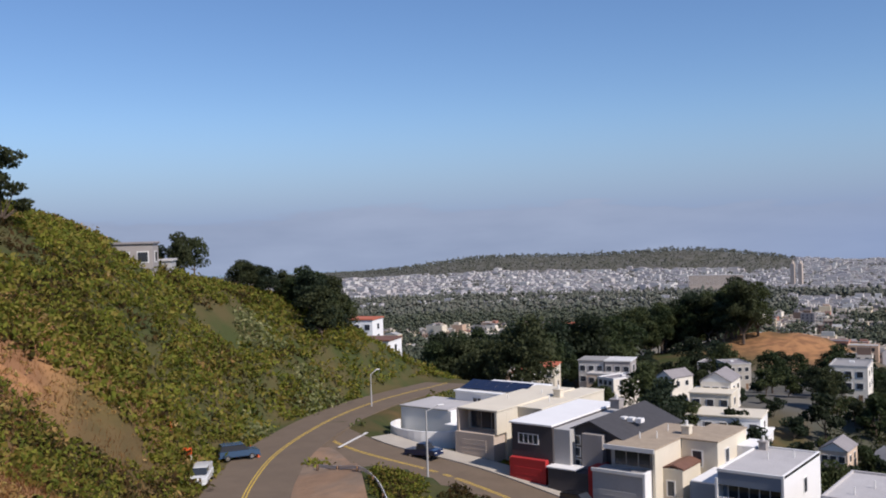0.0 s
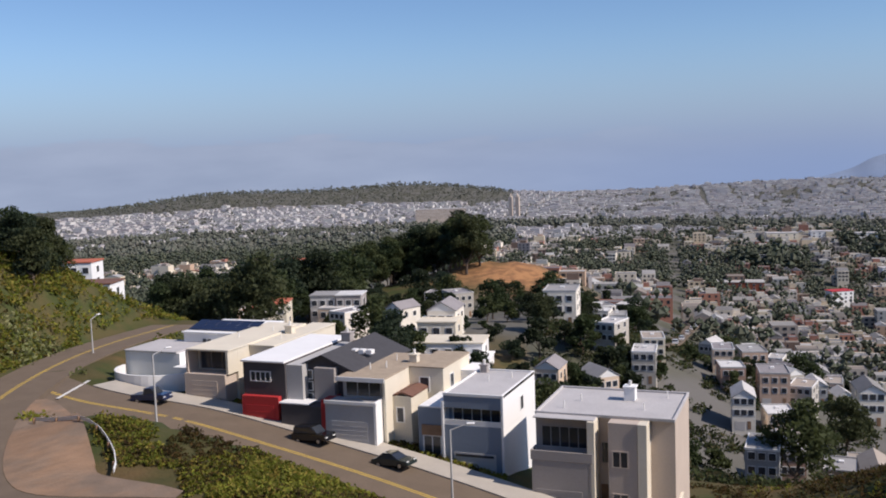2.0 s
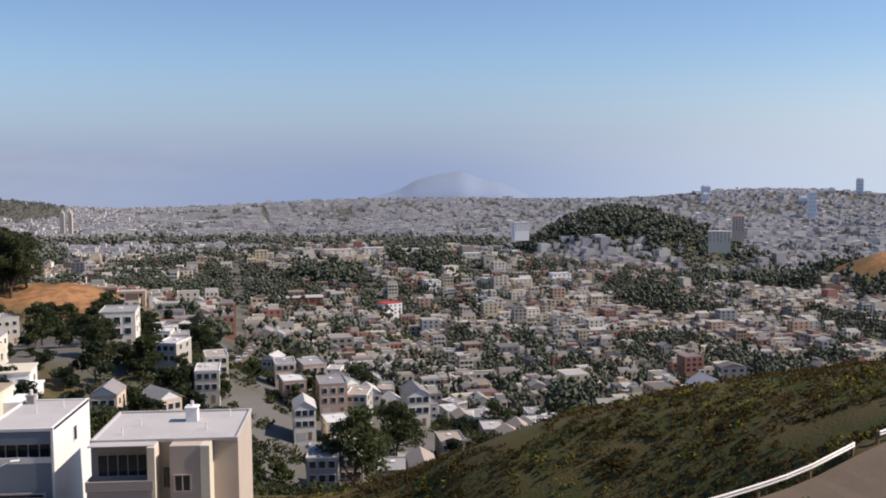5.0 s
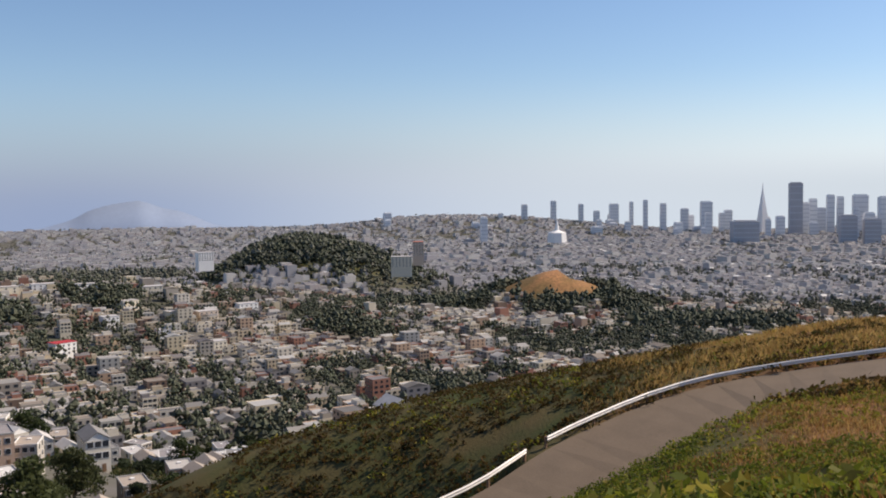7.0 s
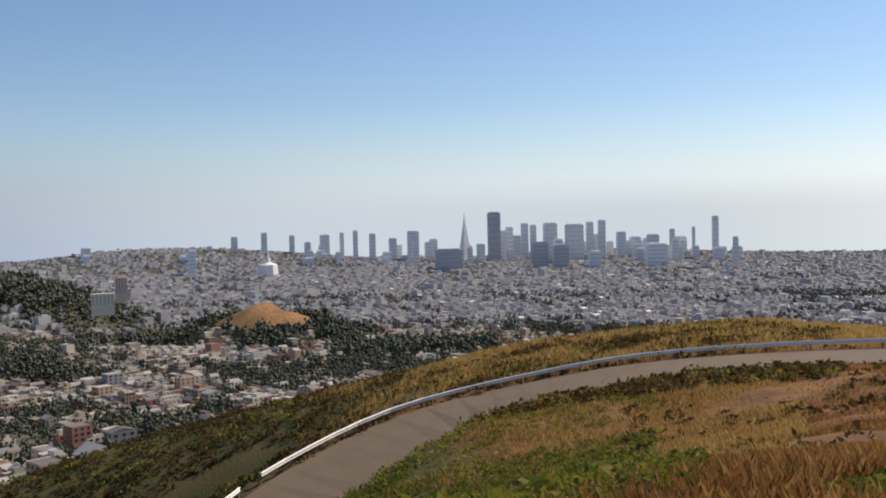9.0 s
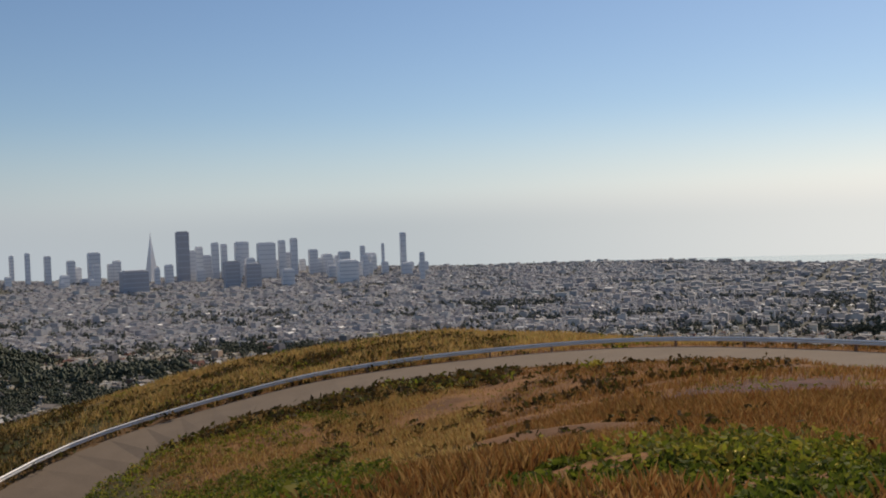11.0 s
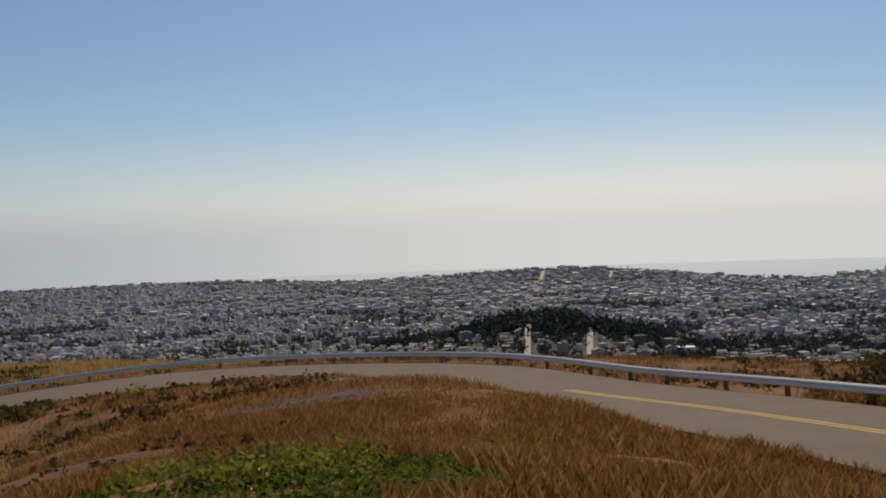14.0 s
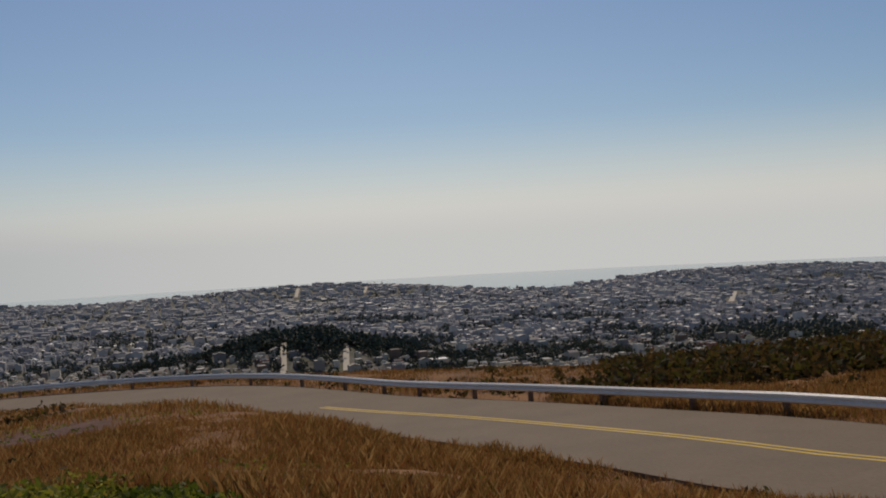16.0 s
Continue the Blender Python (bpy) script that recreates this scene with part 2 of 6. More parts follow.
def ground_material():
    """Hillside soil and dry grass near, town ground beyond; a smooth attribute carries which."""
    m = bpy.data.materials.new("ground")
    m.use_nodes = True
    n, l = m.node_tree.nodes, m.node_tree.links
    b = n["Principled BSDF"]
    b.inputs["Roughness"].default_value = 0.95
    b.inputs["Specular IOR Level"].default_value = 0.1
    tc = n.new("ShaderNodeTexCoord")
    at = n.new("ShaderNodeAttribute")
    at.attribute_name = "cover"
    sep = n.new("ShaderNodeSeparateColor")
    l.new(at.outputs["Color"], sep.inputs[0])

    def noisy(a, c, scale, lo=0.4, hi=0.6):
        t, r, x = n.new("ShaderNodeTexNoise"), n.new("ShaderNodeMapRange"), n.new("ShaderNodeMix")
        t.inputs["Scale"].default_value, t.inputs["Detail"].default_value = scale, 6
        l.new(tc.outputs["Object"], t.inputs["Vector"])
        r.inputs["From Min"].default_value, r.inputs["From Max"].default_value = lo, hi
        l.new(t.outputs["Fac"], r.inputs["Value"])
        x.data_type = "RGBA"
        l.new(r.outputs[0], x.inputs["Factor"])
        x.inputs["A"].default_value, x.inputs["B"].default_value = (*a, 1), (*c, 1)
        return x.outputs["Result"]

    def mix(f, a, c):
        x = n.new("ShaderNodeMix")
        x.data_type = "RGBA"
        for s, v in (("Factor", f), ("A", a), ("B", c)):
            l.new(v, x.inputs[s])
        return x.outputs["Result"]
    town = noisy((0.14, 0.133, 0.122), (0.085, 0.085, 0.06), 0.03)
    grass = noisy((0.22, 0.115, 0.05), (0.13, 0.07, 0.036), 0.35)
    scrub = noisy((0.055, 0.065, 0.022), (0.09, 0.075, 0.032), 0.15)
    soil = noisy((0.38, 0.20, 0.088), (0.23, 0.12, 0.06), 0.25)
    bare = noisy((0.115, 0.062, 0.052), (0.075, 0.045, 0.036), 0.9)
    col = mix(at.outputs["Alpha"], mix(sep.outputs[2], mix(sep.outputs[1], mix(sep.outputs[0], town, grass), scrub), soil), bare)
    l.new(col, b.inputs["Base Color"])
    t = n.new("ShaderNodeTexNoise")
    t.inputs["Scale"].default_value, t.inputs["Detail"].default_value = 3.0, 8
    l.new(tc.outputs["Object"], t.inputs["Vector"])
    bp = n.new("ShaderNodeBump")
    bp.inputs["Strength"].default_value, bp.inputs["Distance"].default_value = 0.6, 0.15
    l.new(t.outputs["Fac"], bp.inputs["Height"])
    l.new(bp.outputs[0], b.inputs["Normal"])
    return m


def let_light_through(m, share):
    """Thin leaves and blades pass on part of the light that falls on them."""
    n, l = m.node_tree.nodes, m.node_tree.links
    b = n["Principled BSDF"]
    t, x = n.new("ShaderNodeBsdfTranslucent"), n.new("ShaderNodeMixShader")
    l.new(b.inputs["Base Color"].links[0].from_socket, t.inputs["Color"])
    x.inputs[0].default_value = share
    l.new(b.outputs[0], x.inputs[1])
    l.new(t.outputs[0], x.inputs[2])
    l.new(x.outputs[0], n["Material Output"].inputs["Surface"])


for key in ("scrub", "scrub_brown", "scrub_green", "silver", "straw", "gold", "garden", "leaf"):
    let_light_through(M[key], 0.45)
M["ground"] = ground_material()

# ---- the lie of the land (eye height is z = 0) ----
# bearing, range, height along the middle of the hill road
HILL_ROAD = [(150, 24, -4.6), (136, 24, -5.2), (123, 26, -5.9), (111.7, 30.4, -6.3), (100, 39.8, -7.3), (92.3, 48, -8.0), (84, 62, -8.8), (73, 72, -9.6),
             (65, 76, -10.3), (55, 78, -11.6), (48, 77.5, -13.0), (40, 74.8, -15.2), (33, 67, -17.6), (27, 59.5, -19.9), (15, 52, -21.8), (0, 50, -22.6),
             (-20, 56, -23.3), (-38, 66, -23.6), (-48.9, 80, -24.5), (-47.9, 107, -25.0), (-44.5, 134, -26), (-41, 157, -27), (-37, 182, -28.5)]
# x, y, z along the middle of the house street
STREET = [(-92, 92, -26.0), (-80, 87.5, -26.4), (-66, 87.0, -27.5), (-52, 84.5, -28.9), (-38, 81.5, -30.4), (-24, 77.5, -32.1), (-10, 72, -34.2), (5, 64, -36.5), (18, 56, -38)]
# bearing, range, height of other places on the hill
KNOLL = [(0, 0, -1.65), (60, 6, -1.75), (110, 6, -1.75), (75, 12, -2.55), (75, 22, -4.15), (75, 36, -5.75), (75, 55, -7.85), (105, 14, -3.6), (55, 25, -5.9), (55, 50, -10.4), (116, 13, -4.1), (116, 20, -5.8), (107, 21, -5.4), (100, 27, -5.9),
         (92, 25, -4.1), (84, 38, -5.5), (84, 48, -6.75), (90, 38, -5.9), (68, 57, -8.3), (40, 10, -3.0), (40, 22, -6.9), (40, 42, -12.2), (20, 8, -3.4), (20, 30, -13.5), (0, 8, -3.4), (0, 28, -12), (-25, 8, -3.4), (-25, 30, -12.5),
         (-50, 10, -4), (-52, 35, -10.5), (-62, 58, -14), (180, 10, -1.6), (-100, 12, -3), (-130, 30, -3.5), (180, 60, 2), (130, 70, -10)]
SLOPES = [(20, 110, -25.0), (6, 108, -33.0), (-4, 92, -36.5), (37, 118, -18.8), (47, 118, -15.2), (58, 112, -12.3), (71, 96, -11.9), (84, 84, -10.8), (95, 75, -9.9), (105, 66, -9.2),
          (112, 62, -8.4), (123, 62, -7.1), (-60, 130, 1.4), (-56, 150, -0.4), (-53, 164, -4.6), (-50, 176, -8.2), (-46, 186, -12.5), (-43.6, 168, -17.5), (-75, 110, 5.5),
          (-95, 90, 4), (-53.5, 92, -21.5), (-52.3, 112, -21.0), (-48, 140, -21), (-57, 105, -10), (-5, 150, -51), (4, 170, -60), (13, 190, -62), (-15, 160, -48), (-44, 106, -24.3), (-39.5, 99, -23.3), (-37, 95, -23.5), (-33.5, 88, -24.2), (-29.4, 78, -25.4), (-26.9, 70, -25.2), (-39, 84, -24.3), (-36, 74, -24.0)]
PLOTS = [(-70, 97, -27.2), (-55, 95, -28.8), (-42, 93, -30.2), (-30, 92, -32.2), (-16, 90, -34), (-70, 120, -31), (-40, 117, -36.5), (-14, 112, -41), (2, 100, -43)]
FAR_N = ([150, 250, 400, 600, 900, 1500, 2500, 3300, 4200, 5000], [-33, -44, -62, -82, -106, -141, -172, -183, -187, -188])
FAR_E = ([150, 300, 500, 800, 1200, 1800, 2500, 3300, 4200, 5000], [-46, -88, -117, -138, -157, -172, -179, -184, -187, -188])
# bearing, range, half-width across, half-depth, rise
HILLS = [(-35, 4300, 260, 260, 44), (-29, 4400, 340, 260, 40), (-23, 4450, 250, 260, 50), (-19, 4400, 200, 220, 18), (-3, 4200, 420, 300, 32), (5, 4250, 420, 300, 22), (14, 4300, 500, 300, 28),
         (22, 4200, 300, 260, 56), (29, 4300, 350, 260, 50), (12.8, 1700, 90, 130, 54), (17.2, 1720, 105, 130, 54), (3, 1120, 210, 190, 50), (27.6, 1300, 42, 70, 32), (29.3, 1300, 30, 60, 10), (31.2, 1310, 42, 70, 30),
         (-17.8, 428, 32, 30, 15), (-25, 470, 60, 60, 6), (88, 3700, 330, 260, 24), (93, 3650, 200, 220, 16), (118.5, 3800, 220, 300, 15), (124, 3400, 260, 250, 6), (90, 1260, 90, 110, 40), (50, 4600, 300, 160, 30)]


# bearing and range of the bay's shore
SHORE = ([50, 58, 70, 75, 79, 84, 96, 101, 106, 112, 128], [5200, 5000, 4750, 4400, 3950, 4050, 3900, 3450, 3300, 4200, 4400])


def shore_range(az):
    return np.interp(az, *SHORE)


def far_height(x, y):
    r, az = np.hypot(x, y), np.degrees(np.arctan2(x, y))
    k = np.clip((az + 17) / 26, 0, 1)
    k = k * k * (3 - 2 * k)
    k = np.where(az < -120, 1.0, k)
    z = np.interp(r, *FAR_N) * (1 - k) + np.interp(r, *FAR_E) * k
    for a, d, w, dep, rise in HILLS:
        ca, sa = math.cos(radians(a)), math.sin(radians(a))
        along, across = x * sa + y * ca - d, x * ca - y * sa
        z = z + rise * np.exp(-0.5 * ((along / dep) ** 2 + (across / w) ** 2))
    return z - 14 * np.clip((r - shore_range(az)) / 160, 0, 1)


def spline(points, step):
    """Points along a smooth curve through the given ones."""
    p = np.array(points, float)
    p = np.vstack([2 * p[0] - p[1], p, 2 * p[-1] - p[-2]])
    out = []
    for i in range(1, len(p) - 2):
        n = max(2, int(np.linalg.norm(p[i + 1] - p[i]) / step))
        for t in np.arange(n) / n:
            out.append(0.5 * (2 * p[i] + (p[i + 1] - p[i - 1]) * t + (2 * p[i - 1] - 5 * p[i] + 4 * p[i + 1] - p[i + 2]) * t * t + (3 * p[i] - p[i - 1] - 3 * p[i + 1] + p[i + 2]) * t ** 3))
    out.append(p[-2])
    return np.array(out)


road_line = spline([polar(*p) for p in HILL_ROAD], 2.0)
street_line = spline(STREET, 2.0)
knots = [tuple(polar(*p)) for p in HILL_ROAD + KNOLL + SLOPES] + STREET + PLOTS
for a in range(-180, 180, 12):
    for rr in (240, 330):
        q = polar(a, rr)
        knots.append((q.x, q.y, float(far_height(np.array(q.x), np.array(q.y)))))
knots = np.array(knots)


def plate(d2):
    return 0.5 * d2 * np.log(d2 + 1e-9)


kx = knots[:, :2] / 100
A = plate(((kx[:, None] - kx[None]) ** 2).sum(-1)) + 0.004 * np.eye(len(kx))
P = np.c_[np.ones(len(kx)), kx]
system = np.block([[A, P], [P.T, np.zeros((3, 3))]])
weights = np.linalg.solve(system, np.r_[knots[:, 2], 0, 0, 0])


def near_height(x, y):
    q = np.stack([x, y], -1) / 100
    d2 = ((q[:, None] - kx[None]) ** 2).sum(-1)
    return plate(d2) @ weights[:-3] + np.c_[np.ones(len(q)), q] @ weights[-3:]


def to_line(x, y, line):
    """Distance to a line of points, and its height there."""
    d2 = (x[:, None] - line[None, :, 0]) ** 2 + (y[:, None] - line[None, :, 1]) ** 2
    i = d2.argmin(1)
    return np.sqrt(d2[np.arange(len(x)), i]), line[i, 2]


def height(x, y, beds=True):
    x, y = np.atleast_1d(np.asarray(x, float)), np.atleast_1d(np.asarray(y, float))
    z = far_height(x, y)
    r = np.hypot(x, y)
    near = r < 330
    if near.any():
        k = np.clip((r[near] - 240) / 90, 0, 1)
        zn = near_height(x[near], y[near]) * (1 - k) + z[near] * k
        if beds:
            for line, half in ((road_line, 4.9), (street_line, 6.2)):
                d, zl = to_line(x[near], y[near], line)
                f = np.clip((d - half - 1) / 5, 0, 1)
                bed = zl - 0.5 + 0.42 * np.clip((d - half + 1.6) / 1.2, 0, 1)
                zn = np.where(d < half + 6, bed * (1 - f) + zn * f, zn)
        z[near] = zn
    return z


def ground_z(x, y):
    return float(height(x, y)[0])


# ---- building helpers ----
def mesh_from(name, verts, faces, mats, index=None, smooth=False):
    me = bpy.data.meshes.new(name)
    me.from_pydata(verts.tolist() if isinstance(verts, np.ndarray) else verts, [], faces.tolist() if isinstance(faces, np.ndarray) else faces)
    for m in mats:
        me.materials.append(m)
    if index is not None:
        me.polygons.foreach_set("material_index", np.asarray(index, np.int32))
    if smooth:
        me.polygons.foreach_set("use_smooth", np.ones(len(me.polygons), bool))
    me.update()
    return me


def part(name, bm, mat, parent=None, label=""):
    me = bpy.data.meshes.new(name)
    bm.to_mesh(me)
    bm.free()
    me.materials.append(mat)
    ob = new(name, me)
    if parent is not None:
        ob.parent = parent
    return tagged(ob, label)


def piece(name, me, parent, m):
    ob = new(name, me)
    ob.parent, ob.matrix_local = parent, m
    return ob


def block(bm, x0, x1, y0, y1, z0, z1, bevel=0.0):
    """A box in bm from corner to corner, its edges rounded."""
    m = Matrix.Translation(((x0 + x1) / 2, (y0 + y1) / 2, (z0 + z1) / 2)) @ Matrix.Diagonal((x1 - x0, y1 - y0, z1 - z0, 1))
    v = bmesh.ops.create_cube(bm, size=1, matrix=m)["verts"]
    if bevel:
        e = list({e for q in v for e in q.link_edges})
        bmesh.ops.bevel(bm, geom=e, offset=bevel, segments=1, affect="EDGES")
    return bm


def boxed(*args, bevel=0.0):
    bm = bmesh.new()
    return block(bm, *args, bevel=bevel)


def thing(name, label, category, m=None, group="", kind=""):
    ob = new(name)
    if m is not None:
        ob.matrix_world = m
    return tagged(ob, label, category, group, kind)


def ribbon(line, left, right, lift, thick=0.9):
    """A slab along a line of points, from left to right of it."""
    t = np.gradient(line[:, :2], axis=0)
    t /= np.linalg.norm(t, axis=1)[:, None]
    nrm = np.stack([t[:, 1], -t[:, 0]], 1)
    L, R = line[:, :2] - nrm * left, line[:, :2] + nrm * right
    z = line[:, 2] + lift
    n = len(line)
    v = np.vstack([np.c_[L, z], np.c_[R, z], np.c_[L, z - thick], np.c_[R, z - thick]])
    i = np.arange(n - 1)
    f = np.vstack([np.c_[i, i + 1, n + i + 1, n + i][:, ::-1], np.c_[i, 2 * n + i, 2 * n + i + 1, i + 1][:, ::-1], np.c_[n + i, n + i + 1, 3 * n + i + 1, 3 * n + i][:, ::-1]])
    return v, f


def flip_up(me):
    if me.polygons[0].normal.z < 0:
        me.flip_normals()
    return me


# ---- ground ----
azs = np.r_[np.arange(-80, 140, 0.75), np.arange(140, 280, 5.0)]
rad = 0.9 * 1.0296 ** np.arange(0, 294)
rad = np.r_[rad[rad < 4930], 4940.0]
ga, gr = np.meshgrid(np.radians(azs), rad)
gx, gy = (gr * np.sin(ga)).ravel(), (gr * np.cos(ga)).ravel()
gz = np.concatenate([height(gx[i:i + 6000], gy[i:i + 6000]) for i in range(0, len(gx), 6000)])
rough_n = np.array([noise.noise((x * 0.25, y * 0.25, 0)) + 0.5 * noise.noise((x * 0.8, y * 0.8, 3)) for x, y in zip(gx, gy)])


def line_distance(x, y):
    out = np.full(len(x), 1e3)
    k = np.hypot(x, y) < 260
    for line, half in ((road_line, 4.9), (street_line, 6.2)):
        out[k] = np.minimum(out[k], to_line(x[k], y[k], line)[0] - half)
    return out


d_bed = line_distance(gx, gy)
gz = gz + rough_n * 0.22 * np.clip(d_bed / 6, 0, 1) * np.clip((np.hypot(gx, gy) - 3) / 8, 0, 1) * (np.hypot(gx, gy) < 300)
# crags of the two rocky hills
for a, d, w, rise in ((29.4, 1290, 80, 13), (-17.2, 424, 30, 4)):
    c = polar(a, d)
    k = np.hypot(gx - c.x, gy - c.y) < w * 1.5
    fade = np.clip(1.5 - np.hypot(gx[k] - c.x, gy[k] - c.y) / w, 0, 1)
    gz[k] += rise * fade * np.array([noise.noise((x * 2.2 / w, y * 2.2 / w, 31)) + 0.6 * noise.noise((x * 6 / w, y * 6 / w, 33)) for x, y in zip(gx[k], gy[k])])
na, nr = len(azs), len(rad)
ii, jj = np.meshgrid(np.arange(nr - 1), np.arange(na), indexing="ij")
j2 = (jj + 1) % na
gf = np.stack([ii * na + jj, ii * na + j2, (ii + 1) * na + j2, (ii + 1) * na + jj], -1).reshape(-1, 4)
gv = np.c_[gx, gy, gz]
centre = len(gv)
gv = np.vstack([gv, [[0, 0, -1.65]]])
faces = gf.tolist() + [[centre, (j + 1) % na, j] for j in range(na)]
gme = mesh_from("ground", gv, faces, [M["ground"]], smooth=True)
flip_up(gme)
gaz, grr = np.degrees(np.arctan2(gv[:, 0], gv[:, 1])), np.hypot(gv[:, 0], gv[:, 1])


def bands(az, r, x, y):
    """How much dry grass, scrub and bare soil there is at a place on the hill."""
    n1 = np.array([noise.noise((a * 0.06, b * 0.06, 7)) for a, b in zip(x, y)])
    hill = np.clip((np.where((az > -17) & (az < 23), 168, 235) - r) / 40, 0, 1)
    east = np.clip((az - 34) / 12, 0, 1)
    scrub = np.clip(1.15 - east * 1.5 + n1 * 0.9, 0, 1) * hill
    soil = np.clip((-50 - az) / 3, 0, 1) * np.clip((116 - r) / 22, 0, 1) * np.clip(0.8 + n1 * 1.9, 0, 1) * np.clip((r - 25) / 10, 0, 1) * (az > -110)
    return hill, scrub, np.clip(soil, 0, 1)


def bare_patch(x, y):
    """The trodden purple-brown patch in the dry grass of the knoll."""
    c, q = polar(74.8, 30.5), polar(74.8, 1.0)
    along, across = (x - c.x) * q.x + (y - c.y) * q.y, (x - c.x) * q.y - (y - c.y) * q.x
    out = np.zeros(len(x))
    k = np.hypot(along, across) < 20
    w = np.array([noise.noise((a * 0.35, b * 0.35, 15)) for a, b in zip(x[k], y[k])])
    out[k] = np.clip(1.6 - 1.3 * ((along[k] / 6.5) ** 2 + (across[k] / 3.3) ** 2) + 0.9 * w, 0, 1)
    return out


hill_k, scrub_k, soil_k = bands(gaz, grr, gv[:, 0], gv[:, 1])
# bare gold crowns of the two rocky hills in the town
for a, d, w in ((29.4, 1290, 74), (-17.2, 412, 34)):
    c = polar(a, d)
    k = np.clip(1.35 - np.hypot(gv[:, 0] - c.x, gv[:, 1] - c.y) / w, 0, 1)
    on = k > 0
    k[on] *= np.clip([0.9 + 1.6 * noise.noise((x * 0.05, y * 0.05, 21)) for x, y in gv[on, :2]], 0, 1)
    soil_k = np.maximum(soil_k, k)
for a, d, w in ((-21.5, 440, 75), (29.4, 1295, 110), (15.2, 1700, 200)):
    c = polar(a, d)
    scrub_k = np.maximum(scrub_k, np.clip(2.0 - 1.6 * np.hypot(gv[:, 0] - c.x, gv[:, 1] - c.y) / w, 0, 1))
attr = gme.color_attributes.new("cover", "FLOAT_COLOR", "POINT")
attr.data.foreach_set("color", np.c_[hill_k, scrub_k, soil_k, bare_patch(gv[:, 0], gv[:, 1])].ravel())
ground = tagged(new("ground", gme), "hillside soil, dry grass and town ground", "ground", kind="structure")
wv = np.array([[4985 * math.sin(a), 4985 * math.cos(a), -187.6] for a in np.radians(np.arange(0, 360, 5))])
water = tagged(new("water", flip_up(mesh_from("water", wv, [list(range(72))], [M["water"]]))), "pale bay water behind the town", "water", kind="structure")

# ---- roads ----
road = tagged(new("road", flip_up(mesh_from("road", *ribbon(road_line, 4.4, 4.4, 0.0), [M["asphalt"]]))), "worn asphalt hill road", "road", kind="structure")
street = tagged(new("road", flip_up(mesh_from("road", *ribbon(street_line, 4.6, 4.6, 0.0), [M["asphalt"]]))), "asphalt street before the houses", "road", kind="structure")
road_az = np.degrees(np.arctan2(road_line[:, 0], road_line[:, 1]))
for line, parent in ((road_line[road_az > 91], road), (road_line[road_az < -30], road), (street_line, street)):
    for s in (-0.16, 0.16):
        v, f = ribbon(line, -s + 0.07, s + 0.07, 0.006, 0.004)
        ob = new("centre_line", flip_up(mesh_from("centre_line", v, f, [M["yellow"]])))
        ob.parent = parent
v, f = ribbon(street_line[4:], 7.9, -4.6, 0.14, 0.5)
pavement = tagged(new("pavement", flip_up(mesh_from("pavement", v, f, [M["concrete"]]))), "pale concrete pavement with a kerb", "pavement", kind="structure")


# ---- houses on the street ----
def windows(parent, x0, x1, y, z0, z1, n=1, mat="trim", face="front", gap=0.12):
    """A run of window panes in one frame, on a wall that faces the street (front) or sideways (side, x and y swapped)."""
    fr = bmesh.new()
    t, d = 0.09, 0.07
    w = (x1 - x0) / n

    def at(a, depth, z):
        return (a, y - depth, z) if face == "front" else (y + depth, a, z)

    def put(bm, a, b, e, f, g, h):
        if face == "front":
            block(bm, a, b, y - f, y - e, g, h)
        else:
            block(bm, y + e, y + f, a, b, g, h)
    # one connected frame: bars between the stops of a grid
    xs = [q for i in range(n + 1) for q in (x0 + i * w - (t if i == 0 else t / 2), x0 + i * w + (t if i == n else t / 2))]
    zs = [z0 - t, z0, z1, z1 + t]
    grid = {(i, j, k): fr.verts.new(at(a, dd, z)) for i, a in enumerate(xs) for j, z in enumerate(zs) for k, dd in enumerate((0.0, d))}
    solid = {(i, j) for i in range(len(xs) - 1) for j in range(3) if j != 1 or i % 2 == 0}
    for i, j in solid:
        for k in (0, 1):
            fr.faces.new([grid[q] for q in ((i, j, k), (i + 1, j, k), (i + 1, j + 1, k), (i, j + 1, k))])
        for (ni, nj), (p, q) in (((i - 1, j), ((i, j), (i, j + 1))), ((i + 1, j), ((i + 1, j), (i + 1, j + 1))), ((i, j - 1), ((i, j), (i + 1, j))), ((i, j + 1), ((i, j + 1), (i + 1, j + 1)))):
            if (ni, nj) not in solid:
                fr.faces.new([grid[(*p, 0)], grid[(*q, 0)], grid[(*q, 1)], grid[(*p, 1)]])
    bmesh.ops.recalc_face_normals(fr, faces=fr.faces)
    win = part("window", fr, M[mat], parent)
    for i in range(n):
        g = bmesh.new()
        put(g, x0 + i * w + t / 2, x0 + (i + 1) * w - t / 2, 0.004, 0.03, z0, z1)
        part("pane", g, M["glass"], win)
    return win


def parapet(parent, x0, x1, y0, y1, z, h, mat, w=0.22):
    bm = bmesh.new()
    block(bm, x0, x1, y0, y0 + w, z, z + h, 0.02)
    block(bm, x0, x1, y1 - w, y1, z, z + h, 0.02)
    block(bm, x0, x0 + w, y0 + w, y1 - w, z, z + h, 0.02)
    block(bm, x1 - w, x1, y0 + w, y1 - w, z, z + h, 0.02)
    return part("parapet", bm, M[mat], parent)


def garage(parent, x0, x1, y, z0, z1, mat="door", rows=4):
    d = part("garage_door", boxed(x0, x1, y - 0.05, y + 0.0, z0, z1), M[mat], parent)
    for i in range(1, rows):
        z = z0 + (z1 - z0) * i / rows
        part("groove", boxed(x0 + 0.05, x1 - 0.05, y - 0.075, y - 0.045, z - 0.05, z - 0.015), M[mat], d)
    return d


def house(label):
    return thing("house", label, "house")


